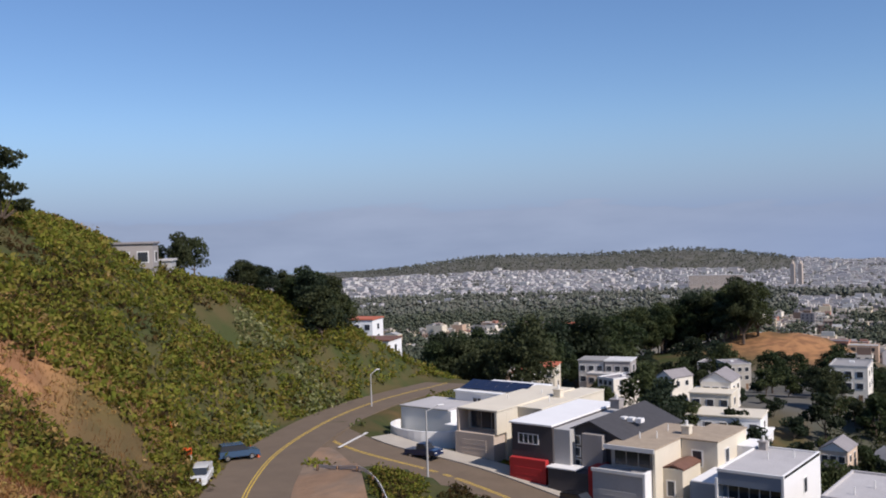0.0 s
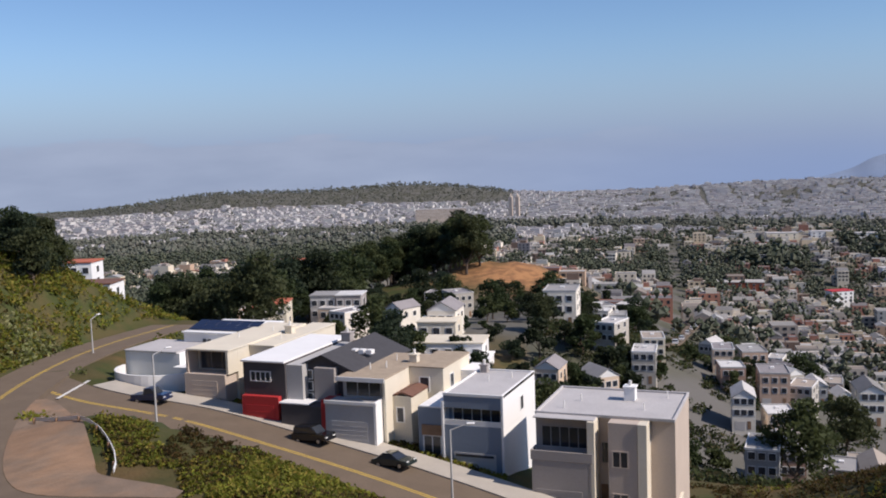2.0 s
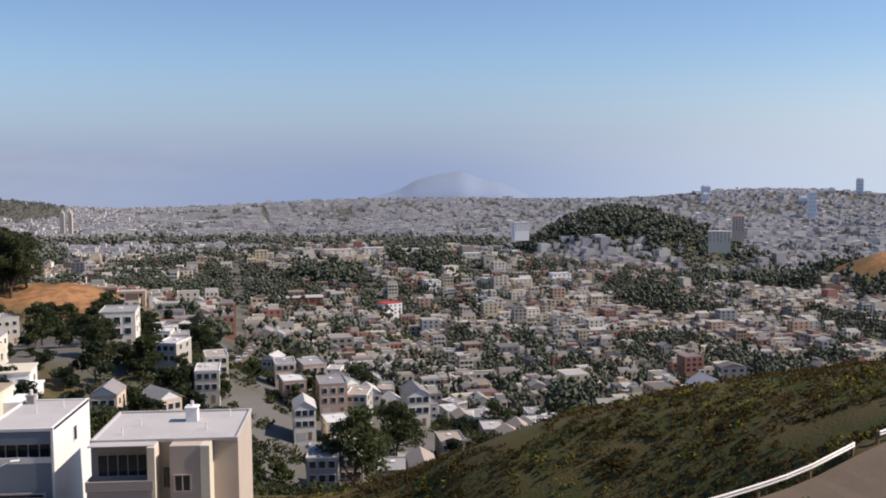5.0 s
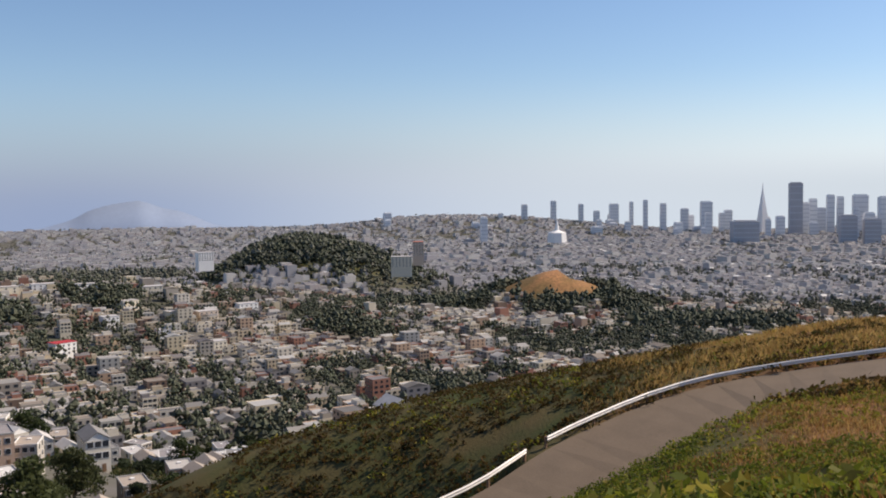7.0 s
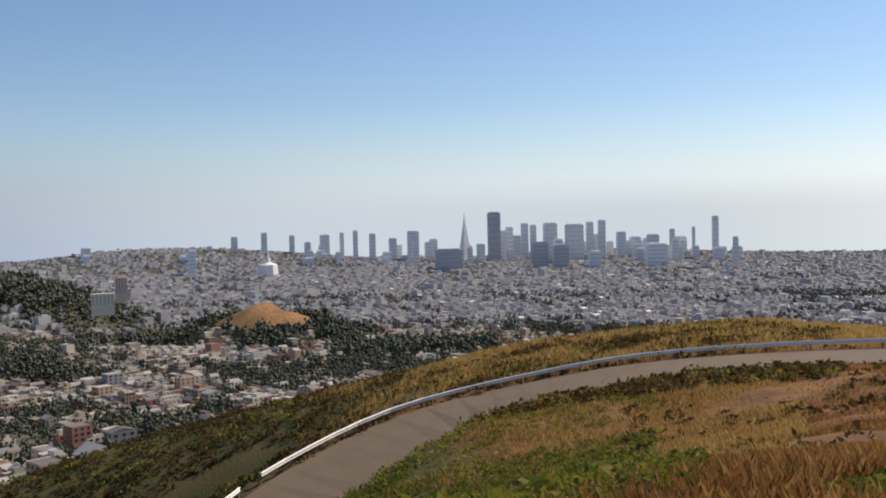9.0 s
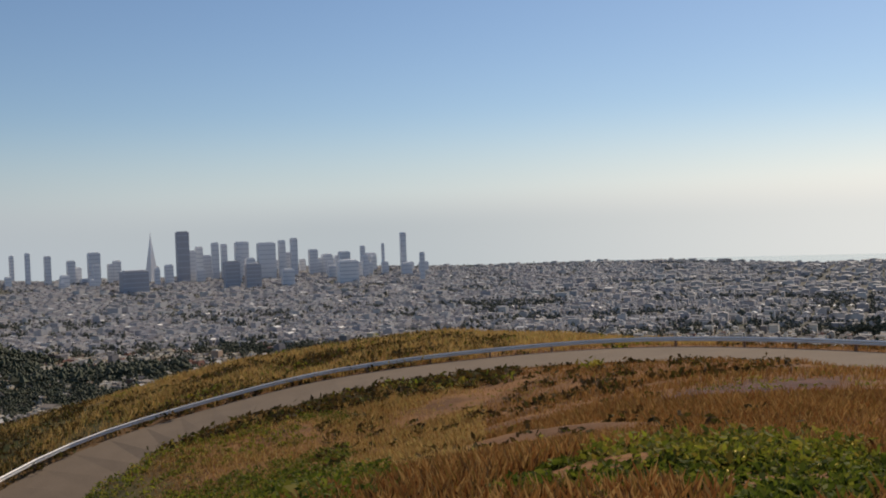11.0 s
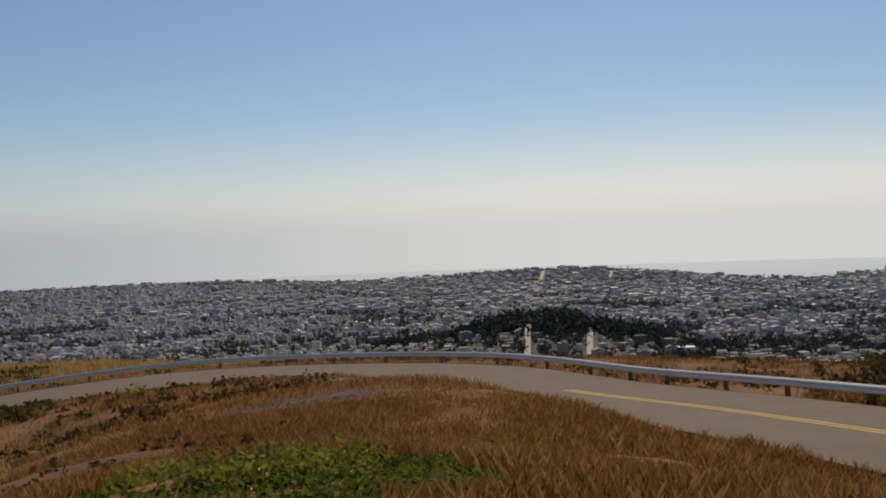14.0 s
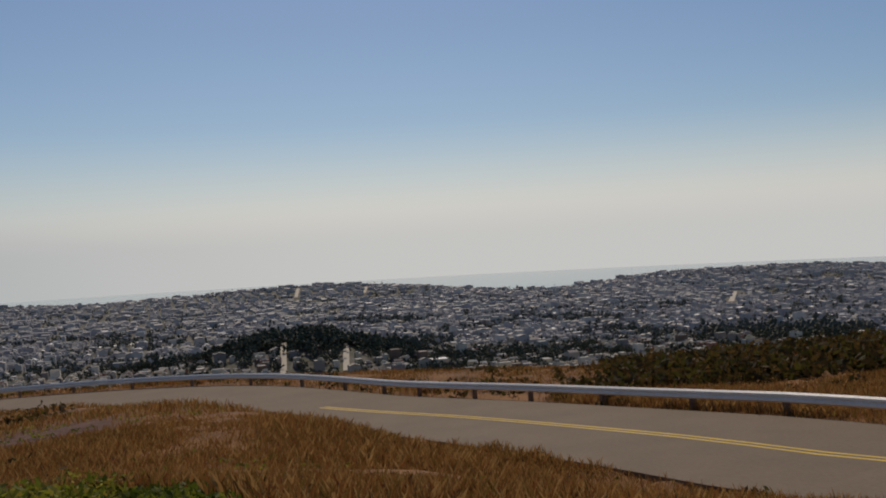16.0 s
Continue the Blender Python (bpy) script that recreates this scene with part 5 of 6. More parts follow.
def where_az(line, a0, a1):
    az = np.degrees(np.arctan2(line[:, 0], line[:, 1]))
    return line[(az > a0) & (az < a1)]


edge = offset_line(road_line, 4.75)
guard_rail(where_az(edge, 28.5, 140), "weathered galvanised guard rail on timber posts")
guard_rail(where_az(edge, 10.0, 28.0), "galvanised guard rail below the gap in the fence")
bar = spline([polar(a, r, -24.6) for a, r in ((-44.7, 103.5), (-41.9, 94), (-40.7, 85), (-40.8, 80))], 2.0)
bar[:, 2] = height(bar[:, 0], bar[:, 1])
guard_rail(bar, "white guard rail round the gravel turnout")
# gravel turnout beside the road
lay = np.array([p for p in offset_line(road_line, 4.42) if -47.5 < math.degrees(math.atan2(p[0], p[1])) < -36 and np.hypot(p[0], p[1]) < 118])
n = len(lay)
wide = 7.0 * np.sin(np.linspace(0.05, math.pi - 0.05, n)) ** 0.6
t = np.gradient(lay[:, :2], axis=0)
t /= np.linalg.norm(t, axis=1)[:, None]
far = np.c_[lay[:, 0] + t[:, 1] * wide, lay[:, 1] - t[:, 0] * wide, np.maximum(lay[:, 2] + 0.05, height(lay[:, 0] + t[:, 1] * wide, lay[:, 1] - t[:, 0] * wide) + 0.25)]
v = np.vstack([lay + [0, 0, 0.03], far, lay - [0, 0, 0.8], far - [0, 0, 0.8]])
i = np.arange(n - 1)
f = np.vstack([np.c_[i, n + i, n + i + 1, i + 1], np.c_[n + i, 3 * n + i, 3 * n + i + 1, n + i + 1]])
tagged(new("pavement", flip_up(mesh_from("turnout", v, f, [M["gravel"]]))), "gravel turnout beside the hill road", "turnout", kind="structure")
a, b = polar(-43.5, 119.5, -26.25), polar(-41.8, 128, -26.3)
bm = bmesh.new()
block(bm, -0.2, 0.2, 0, (b - a).length, 0.0, 0.02)
line_ob = part("stop_line", bm, M["whiteline"], street)
line_ob.matrix_world = Matrix.Translation(a + Vector((0, 0, 0.12))) @ (b - a).to_track_quat("Y", "Z").to_matrix().to_4x4()

# ---- vehicles ----
M["tyre"] = material("tyre_rubber", (0.02, 0.02, 0.02), 0.8, 0.2, 4, 0.1)
M["rim"] = material("alloy_rim", (0.5, 0.5, 0.5), 0.35, 0.1, 4, 0.0, metal=0.8)
M["lamp_red"] = material("red_lamp", (0.4, 0.02, 0.02), 0.3, 0.1, 4, 0.0)
M["lamp_clear"] = material("clear_lamp", (0.7, 0.7, 0.68), 0.2, 0.1, 4, 0.0)


def paint(name, c):
    M[name] = material(name, c, 0.25, 0.05, 1, 0.0)
    M[name].node_tree.nodes["Principled BSDF"].inputs["Coat Weight"].default_value = 0.6
    return name


def car(label, colour, m, prof, length=4.5, w=1.76, cabin=None):
    """prof: side outline of the body; cabin: outline of the glasshouse."""
    c = thing("car", label, "car", m)

    def loft(outline, half, inset, mat, name):
        bm = bmesh.new()
        L = [bm.verts.new((x, -half + inset * (z > 0.9), z)) for x, z in outline]
        R = [bm.verts.new((x, half - inset * (z > 0.9), z)) for x, z in outline]
        bm.faces.new(L), bm.faces.new(R[::-1])
        for k in range(len(outline)):
            q = (k + 1) % len(outline)
            bm.faces.new((L[k], L[q], R[q], R[k]))
        bmesh.ops.recalc_face_normals(bm, faces=bm.faces)
        bmesh.ops.bevel(bm, geom=list(bm.edges), offset=0.05, segments=2, affect="EDGES")
        return part(name, bm, M[mat], c)
    body = loft(prof, w / 2, 0.0, colour, "body")
    loft(cabin, w / 2 - 0.08, 0.12, "glass", "window_band")
    top = [(x, z) for x, z in cabin if z > 1.2]
    x0, x1 = min(p[0] for p in top), max(p[0] for p in top)
    zt = max(p[1] for p in top)
    part("car_roof", boxed(x0 + 0.02, x1 - 0.02, -w / 2 + 0.2, w / 2 - 0.2, zt - 0.02, zt + 0.05, bevel=0.03), M[colour], c)
    for x in (-length * 0.3, length * 0.3):
        for y in (-w / 2 + 0.08, w / 2 - 0.08):
            bm = bmesh.new()
            bmesh.ops.create_cone(bm, cap_ends=True, segments=18, radius1=0.33, radius2=0.33, depth=0.22, matrix=pose(x, y, 0.33, 90))
            bmesh.ops.bevel(bm, geom=list(bm.edges), offset=0.03, segments=1, affect="EDGES")
            wh = part("wheel", bm, M["tyre"], c)
            bm = bmesh.new()
            bmesh.ops.create_cone(bm, cap_ends=True, segments=12, radius1=0.2, radius2=0.2, depth=0.25, matrix=pose(x, y, 0.33, 90))
            part("rim", bm, M["rim"], wh)
    for y in (-w / 2 + 0.3, w / 2 - 0.3):
        part("headlight", boxed(length / 2 - 0.06, length / 2 + 0.01, y - 0.18, y + 0.18, 0.6, 0.75, bevel=0.02), M["lamp_clear"], c)
        part("tail_light", boxed(-length / 2 - 0.01, -length / 2 + 0.06, y - 0.16, y + 0.16, 0.65, 0.85, bevel=0.02), M["lamp_red"], c)
    for x in (-length / 2, length / 2):
        part("bumper", boxed(x - 0.08, x + 0.08, -w / 2 + 0.06, w / 2 - 0.06, 0.32, 0.52, bevel=0.03), M[colour], c)
    return c


SEDAN = [(-2.2, 0.3), (2.2, 0.3), (2.22, 0.7), (0.95, 0.92), (-1.5, 0.95), (-2.22, 0.85)]
SEDAN_TOP = [(-1.75, 0.88), (1.15, 0.88), (0.3, 1.38), (-0.95, 1.42)]
SUV = [(-2.3, 0.4), (2.3, 0.4), (2.3, 0.95), (1.0, 1.08), (-2.25, 1.1)]
SUV_TOP = [(-2.2, 1.05), (1.2, 1.05), (0.55, 1.72), (-2.0, 1.74)]
PICKUP_TOP = [(-0.6, 1.05), (1.25, 1.05), (0.7, 1.68), (-0.45, 1.7)]


def on_street(x, side):
    i = int(np.abs(street_line[:, 0] - x).argmin())
    d = street_line[i + 1] - street_line[i - 1]
    ang = math.degrees(math.atan2(d[1], d[0]))
    p = offset_line(street_line, side)[i]
    return pose(p[0], p[1], p[2] + 0.01, 0, -math.degrees(math.atan2(d[2], math.hypot(d[0], d[1]))) * -1, ang)


navy, black, green, whitec = paint("navy_paint", (0.015, 0.025, 0.07)), paint("black_paint", (0.012, 0.012, 0.014)), paint("dark_green_paint", (0.02, 0.03, 0.03)), paint("white_car_paint", (0.75, 0.75, 0.74))
steel = paint("blue_grey_car_paint", (0.05, 0.09, 0.16))
car("navy blue pickup parked at the kerb", navy, on_street(-71.5, -3.6), SUV, 4.6, 1.8, PICKUP_TOP)
car("black sport utility car parked at the kerb", black, on_street(-50.5, -3.6), SUV, 4.6, 1.85, SUV_TOP)
car("dark green saloon car parked at the kerb", green, on_street(-39.6, -3.6), SEDAN, 4.4, 1.76, SEDAN_TOP)


def ground_pose(az, r, turn):
    p = polar(az, r)
    d, zl = to_line(np.array([p.x]), np.array([p.y]), road_line)
    return pose(p.x, p.y, (float(zl[0]) if d[0] < 5.2 else ground_z(p.x, p.y)) + 0.03, 0, 0, turn)


car("blue-grey four-wheel drive on the road verge", steel, ground_pose(-49.3, 112.5, 62), SUV, 4.6, 1.85, SUV_TOP)
truck = car("white utility pickup parked on the verge", whitec, ground_pose(-51.4, 102, -48), SUV, 4.6, 1.85, PICKUP_TOP)
part("tool_rack", boxed(-2.2, -0.7, -0.85, 0.85, 1.1, 1.7, bevel=0.03), M["grey"], truck, "grey tool box")
# small cars along the valley street
for k in range(6, len(valley_line) - 6, 3):
    p = offset_line(valley_line, 3.4 if k % 2 else -3.4)[k]
    d = valley_line[k + 1] - valley_line[k - 1]
    car("small pale car parked in the valley street" if k % 2 else "small dark car parked in the valley street", whitec if k % 2 else black,
        pose(p[0], p[1], p[2] + 0.01, 0, 0, math.degrees(math.atan2(d[1], d[0]))), SEDAN, 4.4, 1.76, SEDAN_TOP)


# ---- street lamps, cones, signs ----
def street_lamp(m, h):
    s = thing("street_lamp", "slim grey steel street lamp with curved arm", "street lamp", m, group="street lamps")
    bm = bmesh.new()
    bmesh.ops.create_cone(bm, cap_ends=True, segments=10, radius1=0.13, radius2=0.07, depth=h, matrix=Matrix.Translation((0, 0, h / 2)))
    part("pole", bm, M["grey"], s)
    bm = bmesh.new()
    for k in range(6):
        a, b = math.radians(15 * k), math.radians(15 * (k + 1))
        p, q = Vector((1.5 * math.sin(a) * 1.0, 0, h + 0.7 * (1 - math.cos(a)) * 0 + 0.55 * math.sin(a))), Vector((1.5 * math.sin(b), 0, h + 0.55 * math.sin(b)))
        bmesh.ops.create_cone(bm, cap_ends=True, segments=8, radius1=0.05, radius2=0.05, depth=(q - p).length + 0.03, matrix=Matrix.Translation((p + q) / 2) @ (q - p).to_track_quat("Z", "Y").to_matrix().to_4x4())
    part("arm", bm, M["grey"], s)
    part("lamp_head", boxed(1.35, 2.05, -0.14, 0.14, h + 0.45, h + 0.62, bevel=0.05), M["trim"], s)
    return s


for (az, r), h, rot in (((-21.2, 79), 8.2, 20), ((-38.3, 102), 7.0, 60), ((-41.5, 150), 8.0, 90)):
    p = polar(az, r)
    top = {-21.2: -15.54, -38.3: -10.22, -41.5: -8.05}[az]
    zt = r * math.tan(radians(top))
    g = ground_z(p.x, p.y)
    street_lamp(pose(p.x, p.y, g, 0, 0, rot), zt - g - 0.5)
M["cone"] = material("orange_plastic", (0.75, 0.13, 0.03), 0.5, 0.1, 2, 0.0)
for az, r in ((-48.2, 113), (-48.6, 115), (-53.0, 108), (-37.7, 103), (-37.4, 103.4)):
    c = thing("traffic_cone", "orange plastic traffic cone on the verge", "traffic cone", ground_pose(az, r, 0), group="traffic cones")
    bm = bmesh.new()
    bmesh.ops.create_cone(bm, cap_ends=True, segments=12, radius1=0.2, radius2=0.03, depth=0.9, matrix=Matrix.Translation((0, 0, 0.48)))
    part("cone", bm, M["cone"], c)
    part("base", boxed(-0.25, 0.25, -0.25, 0.25, 0, 0.05, bevel=0.01), M["cone"], c)
b = thing("road_barrier", "orange road works barrier on the verge", "barrier", ground_pose(-52.2, 106, 40))
part("board", boxed(-0.6, 0.6, -0.03, 0.03, 0.5, 1.3, bevel=0.01), M["cone"], b)
for x in (-0.5, 0.5):
    part("leg", boxed(x - 0.04, x + 0.04, -0.25, 0.25, 0, 0.55, bevel=0.01), M["metal"], b)


# ---- larger buildings ----
def apartments(label, az, r, w, d, top_el, floors, bays, wall_mat, roof_mat, turn=0.0):
    p = polar(az, r)
    zt = r * math.tan(radians(top_el))
    t = thing("apartment_building", label, "building", pose(p.x, p.y, zt, 0, 0, turn))
    hgt = floors * 2.9 + 0.8
    part("wall", boxed(-w / 2, w / 2, -d / 2, d / 2, -hgt - 14, 0, bevel=0.05), M[wall_mat], t)
    part("roof", boxed(-w / 2 - 0.25, w / 2 + 0.25, -d / 2 - 0.25, d / 2 + 0.25, 0, 0.35, bevel=0.05), M[roof_mat], t)
    for fl in range(floors):
        for i in range(bays):
            x = -w / 2 + (i + 0.5) * w / bays
            z = -1.9 - fl * 2.9
            piece("pane", PANE, piece("window", FRAME, t, pose(x, -d / 2, z)), Matrix.Identity(4))
        for i in range(max(1, int(d / 5))):
            y = -d / 2 + (i + 0.5) * d / max(1, int(d / 5))
            piece("pane", PANE, piece("window", FRAME, t, pose(w / 2, y, -1.9 - fl * 2.9, 0, 0, 90)), Matrix.Identity(4))
    return t


apartments("long white apartment block with flat roof", -1.0, 440, 22, 9, -11.5, 2, 7, "white", "membrane", 12)
apartments("long red-brown brick building with pale roof", -4.3, 740, 38, 16, -7.5, 3, 8, "terracotta", "roof", 4)
apartments("white building with red roof among trees", 1.1, 765, 17, 11, -7.95, 3, 4, "white", "red", 30)
apartments("white four-storey apartment tower beside the park", 8.9, 1420, 22, 16, -3.25, 4, 6, "white", "membrane", 8)
apartments("cream apartment block under the wooded hill", 20.3, 1400, 30, 18, -3.7, 5, 6, "cream", "membrane", -20)
apartments("tan apartment tower under the wooded hill", 21.3, 1440, 16, 16, -2.85, 7, 4, "beige", "terracotta", -20)
apartments("white stepped terrace houses on the slope", -11.6, 330, 9, 9, -9.3, 3, 3, "white", "white", 8)
apartments("white stepped terrace house on the slope", -10.4, 318, 8, 8, -10.1, 3, 3, "white", "membrane", 8)
apartments("white stepped terrace house by the street", -9.5, 300, 7, 9, -11.2, 3, 2, "white", "white", 8)
apartments("pale pink apartment house with flat roof", -10.4, 380, 14, 11, -8.5, 3, 4, "beige", "roof", 8)
apartments("cream stucco villa with stepped terraces", -21.6, 225, 9, 8, -9.5, 2, 3, "cream", "cream", 10)
apartments("white stucco villa with stepped terraces", -20.9, 212, 15, 9, -10.7, 3, 5, "white", "cream", 10)
apartments("white stepped villa wing", -19.4, 206, 6, 8, -11.7, 3, 2, "white", "white", 10)
apartments("grey three-storey house with bay windows", -28.3, 270, 7, 8, -7.7, 3, 3, "grey", "roof", 15)
apartments("taupe three-storey house with bay windows", -26.8, 268, 7, 8, -7.75, 3, 3, "taupe", "roof", 15)
apartments("white villa with terracotta roof", -32.6, 262, 9, 9, -8.3, 2, 3, "white", "terracotta", 20)
apartments("yellow villa beside the white one", -31.1, 262, 6, 9, -8.0, 2, 2, "cream", "terracotta", 20)
apartments("white terraced house with balconies under trees", -41.5, 232, 13, 9, -6.2, 3, 4, "white", "brownroof", 20)
apartments("white house with orange tile roof", -41.9, 262, 9, 8, -5.0, 2, 3, "white", "terracotta", 20)
apartments("low house with brown shingle roof", -40.6, 195, 12, 8, -7.9, 1, 4, "cream", "brownroof", 25)
apartments("house with red roof among dark trees", -30.2, 420, 10, 8, -5.6, 2, 3, "beige", "terracotta", 0)
apartments("dark modern house on the hill crest", -55.0, 152, 8, 6, -0.2, 1, 3, "taupe", "roof", 45)
apartments("grey house on the hill crest", -53.6, 162, 6, 6, -1.2, 2, 2, "grey", "roof", 45)
apartments("flat-roofed pale hall below the hill", 3.4, 246, 17, 13, -16.2, 1, 4, "cream", "membrane", 25)
for a, r, w, d, fl, mat, turn in ((-1.9, 1020, 30, 13, 3, "cream", 14), (0.2, 1040, 22, 13, 3, "white", 10), (2.4, 1025, 20, 14, 4, "white", 12), (5.9, 1050, 22, 14, 3, "cream", 8), (7.3, 925, 22, 12, 3, "cream", 24), (8.9, 930, 20, 12, 3, "beige", 20),
                              (3.6, 890, 14, 12, 3, "white", 16), (9.4, 800, 15, 11, 3, "cream", 18), (-2.6, 900, 20, 14, 3, "taupe", 4), (4.6, 960, 17, 12, 3, "cream", 30), (11.2, 980, 20, 12, 3, "white", 14), (6.6, 860, 14, 10, 2, "white", 12)):
    top = ground_z(*polar(a, r)[:2]) + 2.9 * fl + 1.6
    apartments("%s stucco apartment block on the valley ridge" % {"cream": "cream", "white": "white", "beige": "tan", "taupe": "dark grey"}[mat], a, r, w, d, math.degrees(math.atan2(top, r)), fl, 4, mat, "membrane", turn)
apartments("long pale hospital slab with rows of windows", -21.3, 2350, 122, 24, -2.95, 8, 26, "beige", "membrane", 20)


# ---- towers of the city centre ----
# stone and glazing lightened: the towers' haze is put into their base colours
M["tower_grey"] = material("hazed_grey_tower_stone", (0.72, 0.73, 0.75), 0.8, 0.06, 0.1, 0.0)
M["tower_dark"] = material("hazed_dark_tower_granite", (0.42, 0.42, 0.45), 0.6, 0.06, 0.1, 0.0)
M["tower_pale"] = material("hazed_pale_tower_concrete", (0.80, 0.80, 0.80), 0.8, 0.06, 0.1, 0.0)
M["tower_glass"] = material("hazed_tower_glazing", (0.52, 0.54, 0.58), 0.3, 0.06, 0.1, 0.0)
TOWERS_W = [(19.5, -1.1, 0.54), (26.2, -1.2, 0.33), (27.6, -0.7, 0.4), (29.3, -0.5, 0.37), (30.9, -0.7, 0.33), (32.8, -0.7, 0.6), (33.8, -0.6, 0.27), (34.6, -0.5, 0.3), (35.6, -0.7, 0.4), (38.0, -0.6, 0.74), (36.8, -1.0, 0.5), (39.2, -1.1, 0.5), (31.8, -1.1, 0.4), (25.2, -1.4, 0.5)]
TOWERS_E = [(42.8, 0.4, 0.8), (43.2, -0.7, 0.67), (43.7, -0.5, 0.47), (44.6, -0.3, 0.47), (45.1, -0.4, 0.4), (46.1, -0.3, 0.87), (45.5, -1.4, 1.0), (46.7, -1.6, 1.0), (47.5, -0.4, 1.14), (48.4, -0.3, 0.47), (49.1, -0.2, 0.47), (48.7, -2.0, 0.84), (40.1, -1.7, 1.67),
            (53.1, -0.8, 0.33), (54.3, -0.7, 0.2), (55.5, -0.1, 0.4), (56.6, -1.3, 0.33), (52.2, -1.6, 1.34), (50.2, -0.9, 0.6), (51.0, -1.2, 0.7), (44.1, -1.0, 0.6)]


def tower(label, az, top, wide, r, mat):
    p = polar(az, r)
    w = r * radians(wide) * 0.85
    z0, z1 = ground_z(p.x, p.y) - 2, r * math.tan(radians(top))
    t = thing("office_tower", label, "tower", pose(p.x, p.y, 0, 0, 0, -az + 12), group="city centre towers")
    part("shaft", boxed(-w / 2, w / 2, -w * 0.4, w * 0.4, z0, z1 - 4, bevel=0.6), M[mat], t)
    part("crown", boxed(-w * 0.4, w * 0.4, -w * 0.3, w * 0.3, z1 - 4, z1, bevel=0.4), M[mat], t)
    n = max(3, min(8, int((z1 - z0) / 14)))
    for k in range(n):
        z = z0 + (z1 - 6 - z0) * (k + 0.5) / n
        part("window_band", boxed(-w / 2 - 0.3, w / 2 + 0.3, -w * 0.4 - 0.3, -w * 0.4 + 0.5, z, z + 3.2), M["tower_glass"], t)
    return t


for k, (a, e, w) in enumerate(TOWERS_W + TOWERS_E):
    mat = "tower_dark" if (a, e) in ((42.8, 0.4), (45.5, -1.4), (46.7, -1.6), (40.1, -1.7)) else "tower_pale" if k % 5 == 1 else "tower_grey"
    label = {"tower_dark": "dark granite office tower with flat top", "tower_pale": "pale concrete office tower in haze", "tower_grey": "grey office tower in the hazy city centre"}[mat]
    tower(label, a, e, w, 4150 + 40 * (k % 7) if e > -1.3 else 3500, mat)
more = random.Random(8)
for k in range(60):
    a = more.uniform(19, 57)
    tower("pale building in the hazy city centre", a, more.uniform(-1.9, -1.0) - (0.3 if a < 38 else 0), more.uniform(0.3, 0.8), more.uniform(3900, 4500), more.choice(["tower_grey", "tower_pale", "tower_grey"]))
p = polar(41.06, 4300)
pyr = thing("pyramid_tower", "slender pale pyramid tower with pointed spire", "tower", pose(p.x, p.y, 0))
z0, z1 = -190, 4300 * math.tan(radians(0.4))
bm = bmesh.new()
bmesh.ops.create_cone(bm, cap_ends=True, segments=4, radius1=33, radius2=5, depth=(z1 - z0) * 0.8, matrix=pose(0, 0, z0 + (z1 - z0) * 0.4, 0, 0, 45))
part("shaft", bm, M["tower_grey"], pyr)
bm = bmesh.new()
bmesh.ops.create_cone(bm, cap_ends=True, segments=4, radius1=5, radius2=0.4, depth=(z1 - z0) * 0.2, matrix=pose(0, 0, z0 + (z1 - z0) * 0.9, 0, 0, 45))
part("spire", bm, M["tower_pale"], pyr)
p = polar(29.5, 3100)
ch = thing("cathedral", "white modern cathedral with swept spire", "church", pose(p.x, p.y, 0))
bm = bmesh.new()
z0, z1 = 3100 * math.tan(radians(-2.5)), 3100 * math.tan(radians(-1.55))
for a, b, ra, rb in ((-25, 6, 32, 30), (6, 14, 30, 8), (14, z1 - z0, 8, 1)):
    bmesh.ops.create_cone(bm, cap_ends=True, segments=8, radius1=ra, radius2=rb, depth=b - a, matrix=Matrix.Translation((0, 0, z0 + (a + b) / 2)))
part("spire", bm, M["white"], ch)
for a in (-17.15, -16.75):
    p = polar(a, 2600)
    t = thing("church_tower", "pale twin church tower with domed top", "church", pose(p.x, p.y, 2600 * math.tan(radians(-2.2))), group="twin church towers")
    part("shaft", boxed(-5, 5, -5, 5, -60, -8, bevel=0.3), M["beige"], t)
    bm = bmesh.new()
    bmesh.ops.create_cone(bm, cap_ends=True, segments=10, radius1=4.5, radius2=0.5, depth=9, matrix=Matrix.Translation((0, 0, -3.5)))
    part("dome", bm, M["beige"], t)
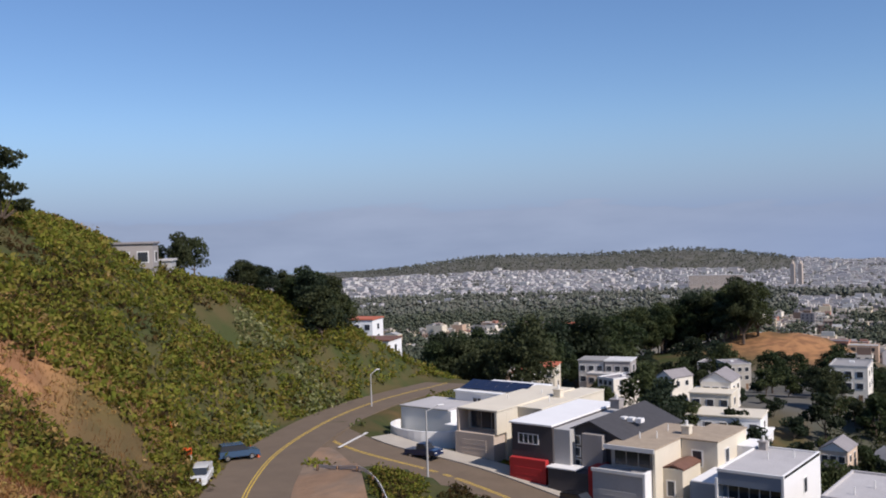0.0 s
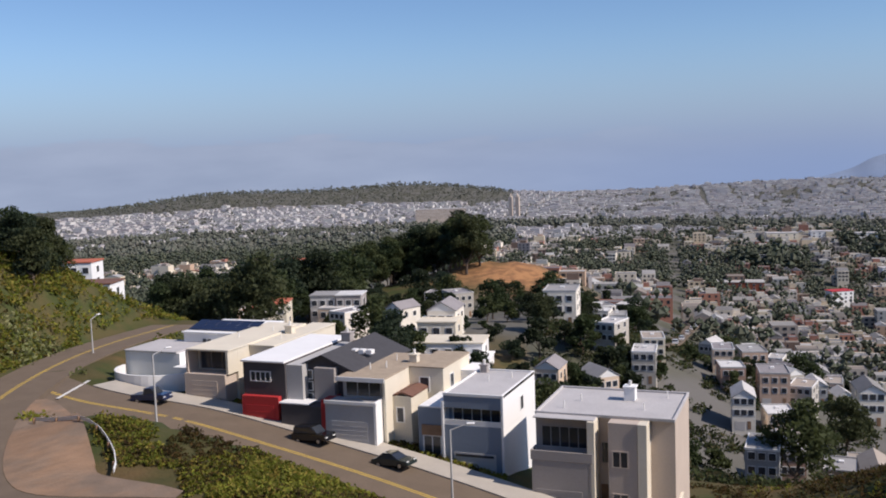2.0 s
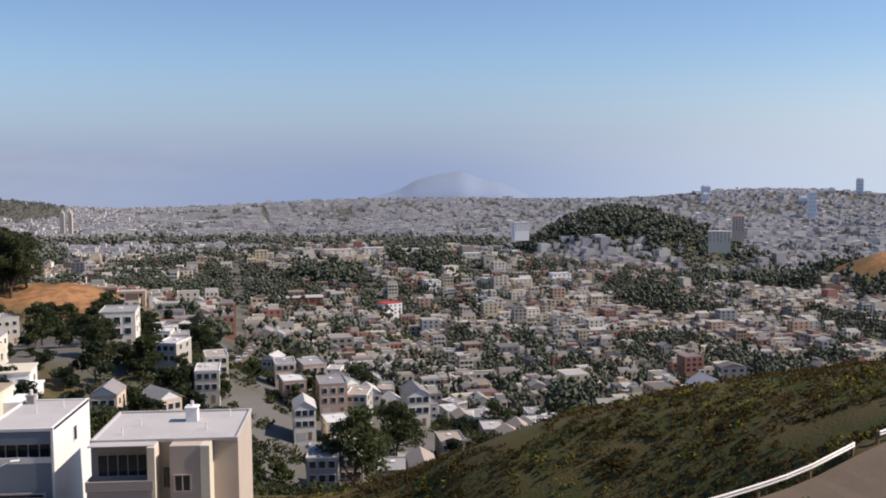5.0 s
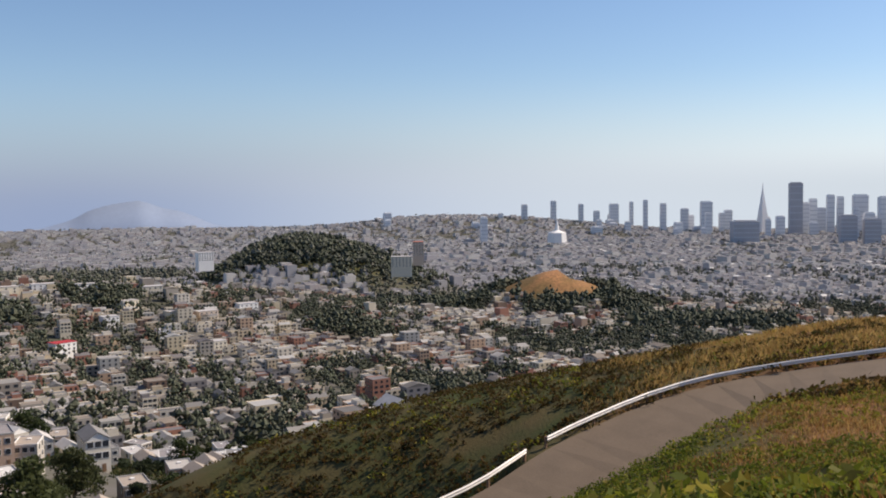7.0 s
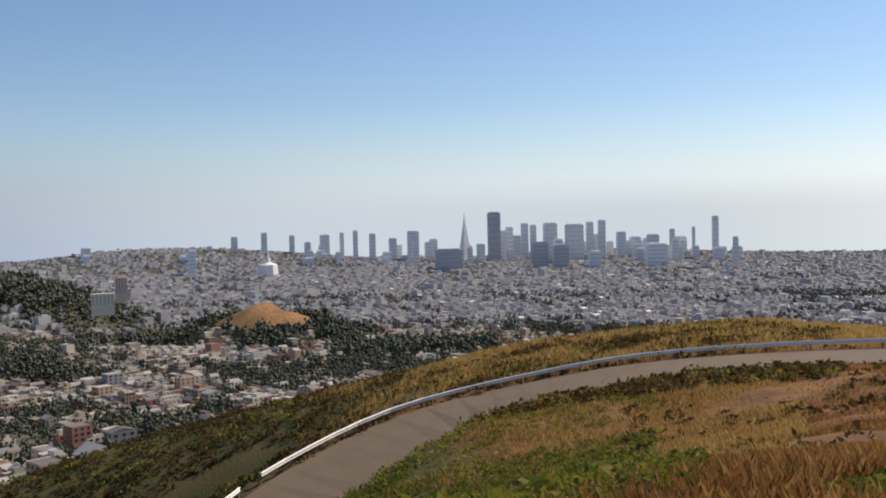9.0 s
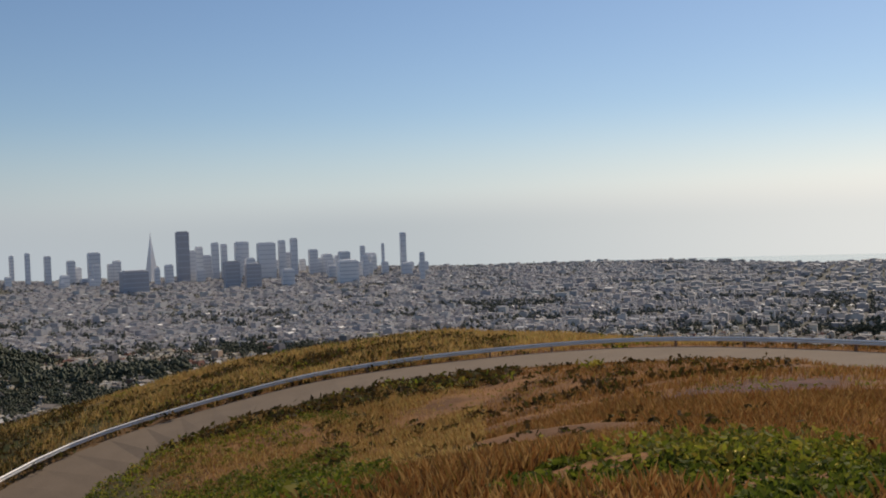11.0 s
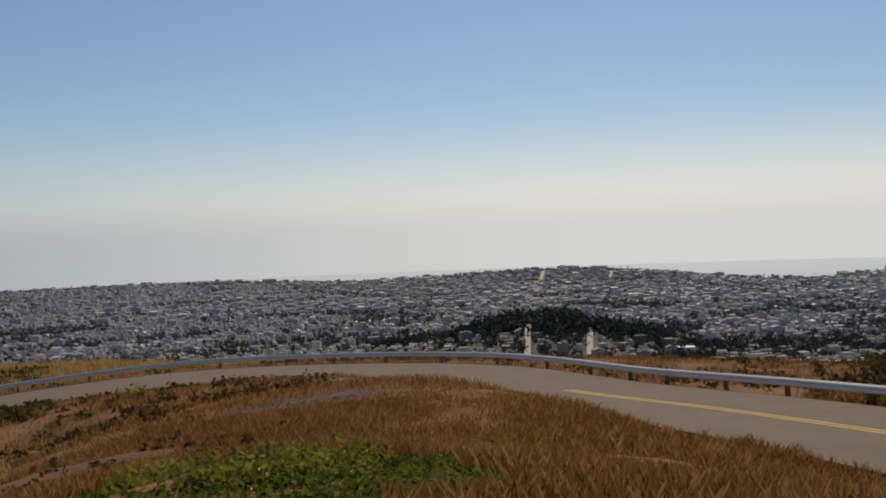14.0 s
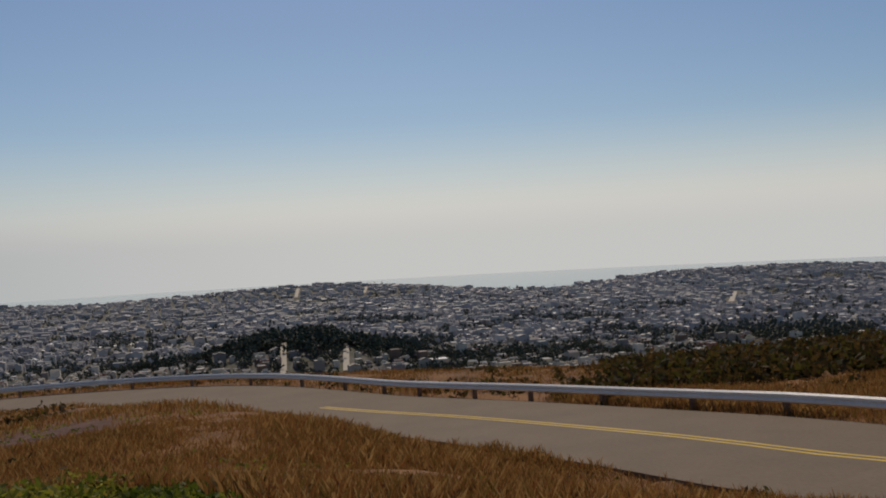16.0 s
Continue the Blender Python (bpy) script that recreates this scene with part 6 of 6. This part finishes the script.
for az, el, r, w, d in ((68, -4.4, 2450, 110, 60), (105, -3.95, 2900, 70, 30), (98.1, -7.0, 1150, 22, 14), (79.9, -4.95, 2000, 70, 20), (102, -3.3, 3200, 40, 24), (72, -3.6, 3000, 80, 40)):
    p = polar(az, r)
    t = thing("warehouse", "low warehouse with broad white roof", "warehouse", pose(p.x, p.y, r * math.tan(radians(el)), 0, 0, -az + 10), group="white-roofed warehouses")
    part("wall", boxed(-w / 2, w / 2, -d / 2, d / 2, -22, 0, bevel=0.2), M["cream"], t)
    part("roof", boxed(-w / 2 - 0.5, w / 2 + 0.5, -d / 2 - 0.5, d / 2 + 0.5, 0, 0.6, bevel=0.1), M["white"], t)
# straight streets climbing the far slope
for az, r0, r1 in SLOPE_STREETS:
    line = slope_street(az, r0, r1)
    line[:, 2] = height(line[:, 0], line[:, 1]) + 1.2
    tagged(new("road", flip_up(mesh_from("road", *ribbon(line, *((3.6, 3.6) if r0 < 2000 else (6, 6)), 0.0, 3), [M["concrete"]]))), "pale straight street up the far slope", "road", kind="structure")
# far shore and island across the bay, haze painted in as pale blue
M["shore"] = material("far_hills_haze_blue", (0.24, 0.30, 0.42), 1.0, 0.05, 0.01, 0.0)
def far_hill(label, az, w, el):
    bm = bmesh.new()
    n, r = 60, 4930
    base = r * math.tan(radians(-2.4))
    rows = []
    for k in range(n + 1):
        q = k / n * 2 - 1
        lift = math.exp(-4.2 * q * q) + 0.10 * noise.noise((q * 5, az, 0)) * (1 - q * q) + 0.22 * math.exp(-30 * (q - 0.5) ** 2)
        top = r * math.tan(radians(-1.9 + (el + 1.9) * lift))
        c = polar(az + q * w, 1)
        rows.append([bm.verts.new((c.x * rr, c.y * rr, zz)) for rr, zz in ((r - 90, base), (r, top), (r + 40, base))])
    for a, b in zip(rows, rows[1:]):
        bm.faces.new((a[0], b[0], b[1], a[1])), bm.faces.new((a[1], b[1], b[2], a[2]))
    bmesh.ops.recalc_face_normals(bm, faces=bm.faces)
    for f in bm.faces:
        f.smooth = True
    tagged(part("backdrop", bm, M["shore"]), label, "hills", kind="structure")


far_hill("island hill across the bay, coloured haze blue", 4.8, 6.5, -0.25)
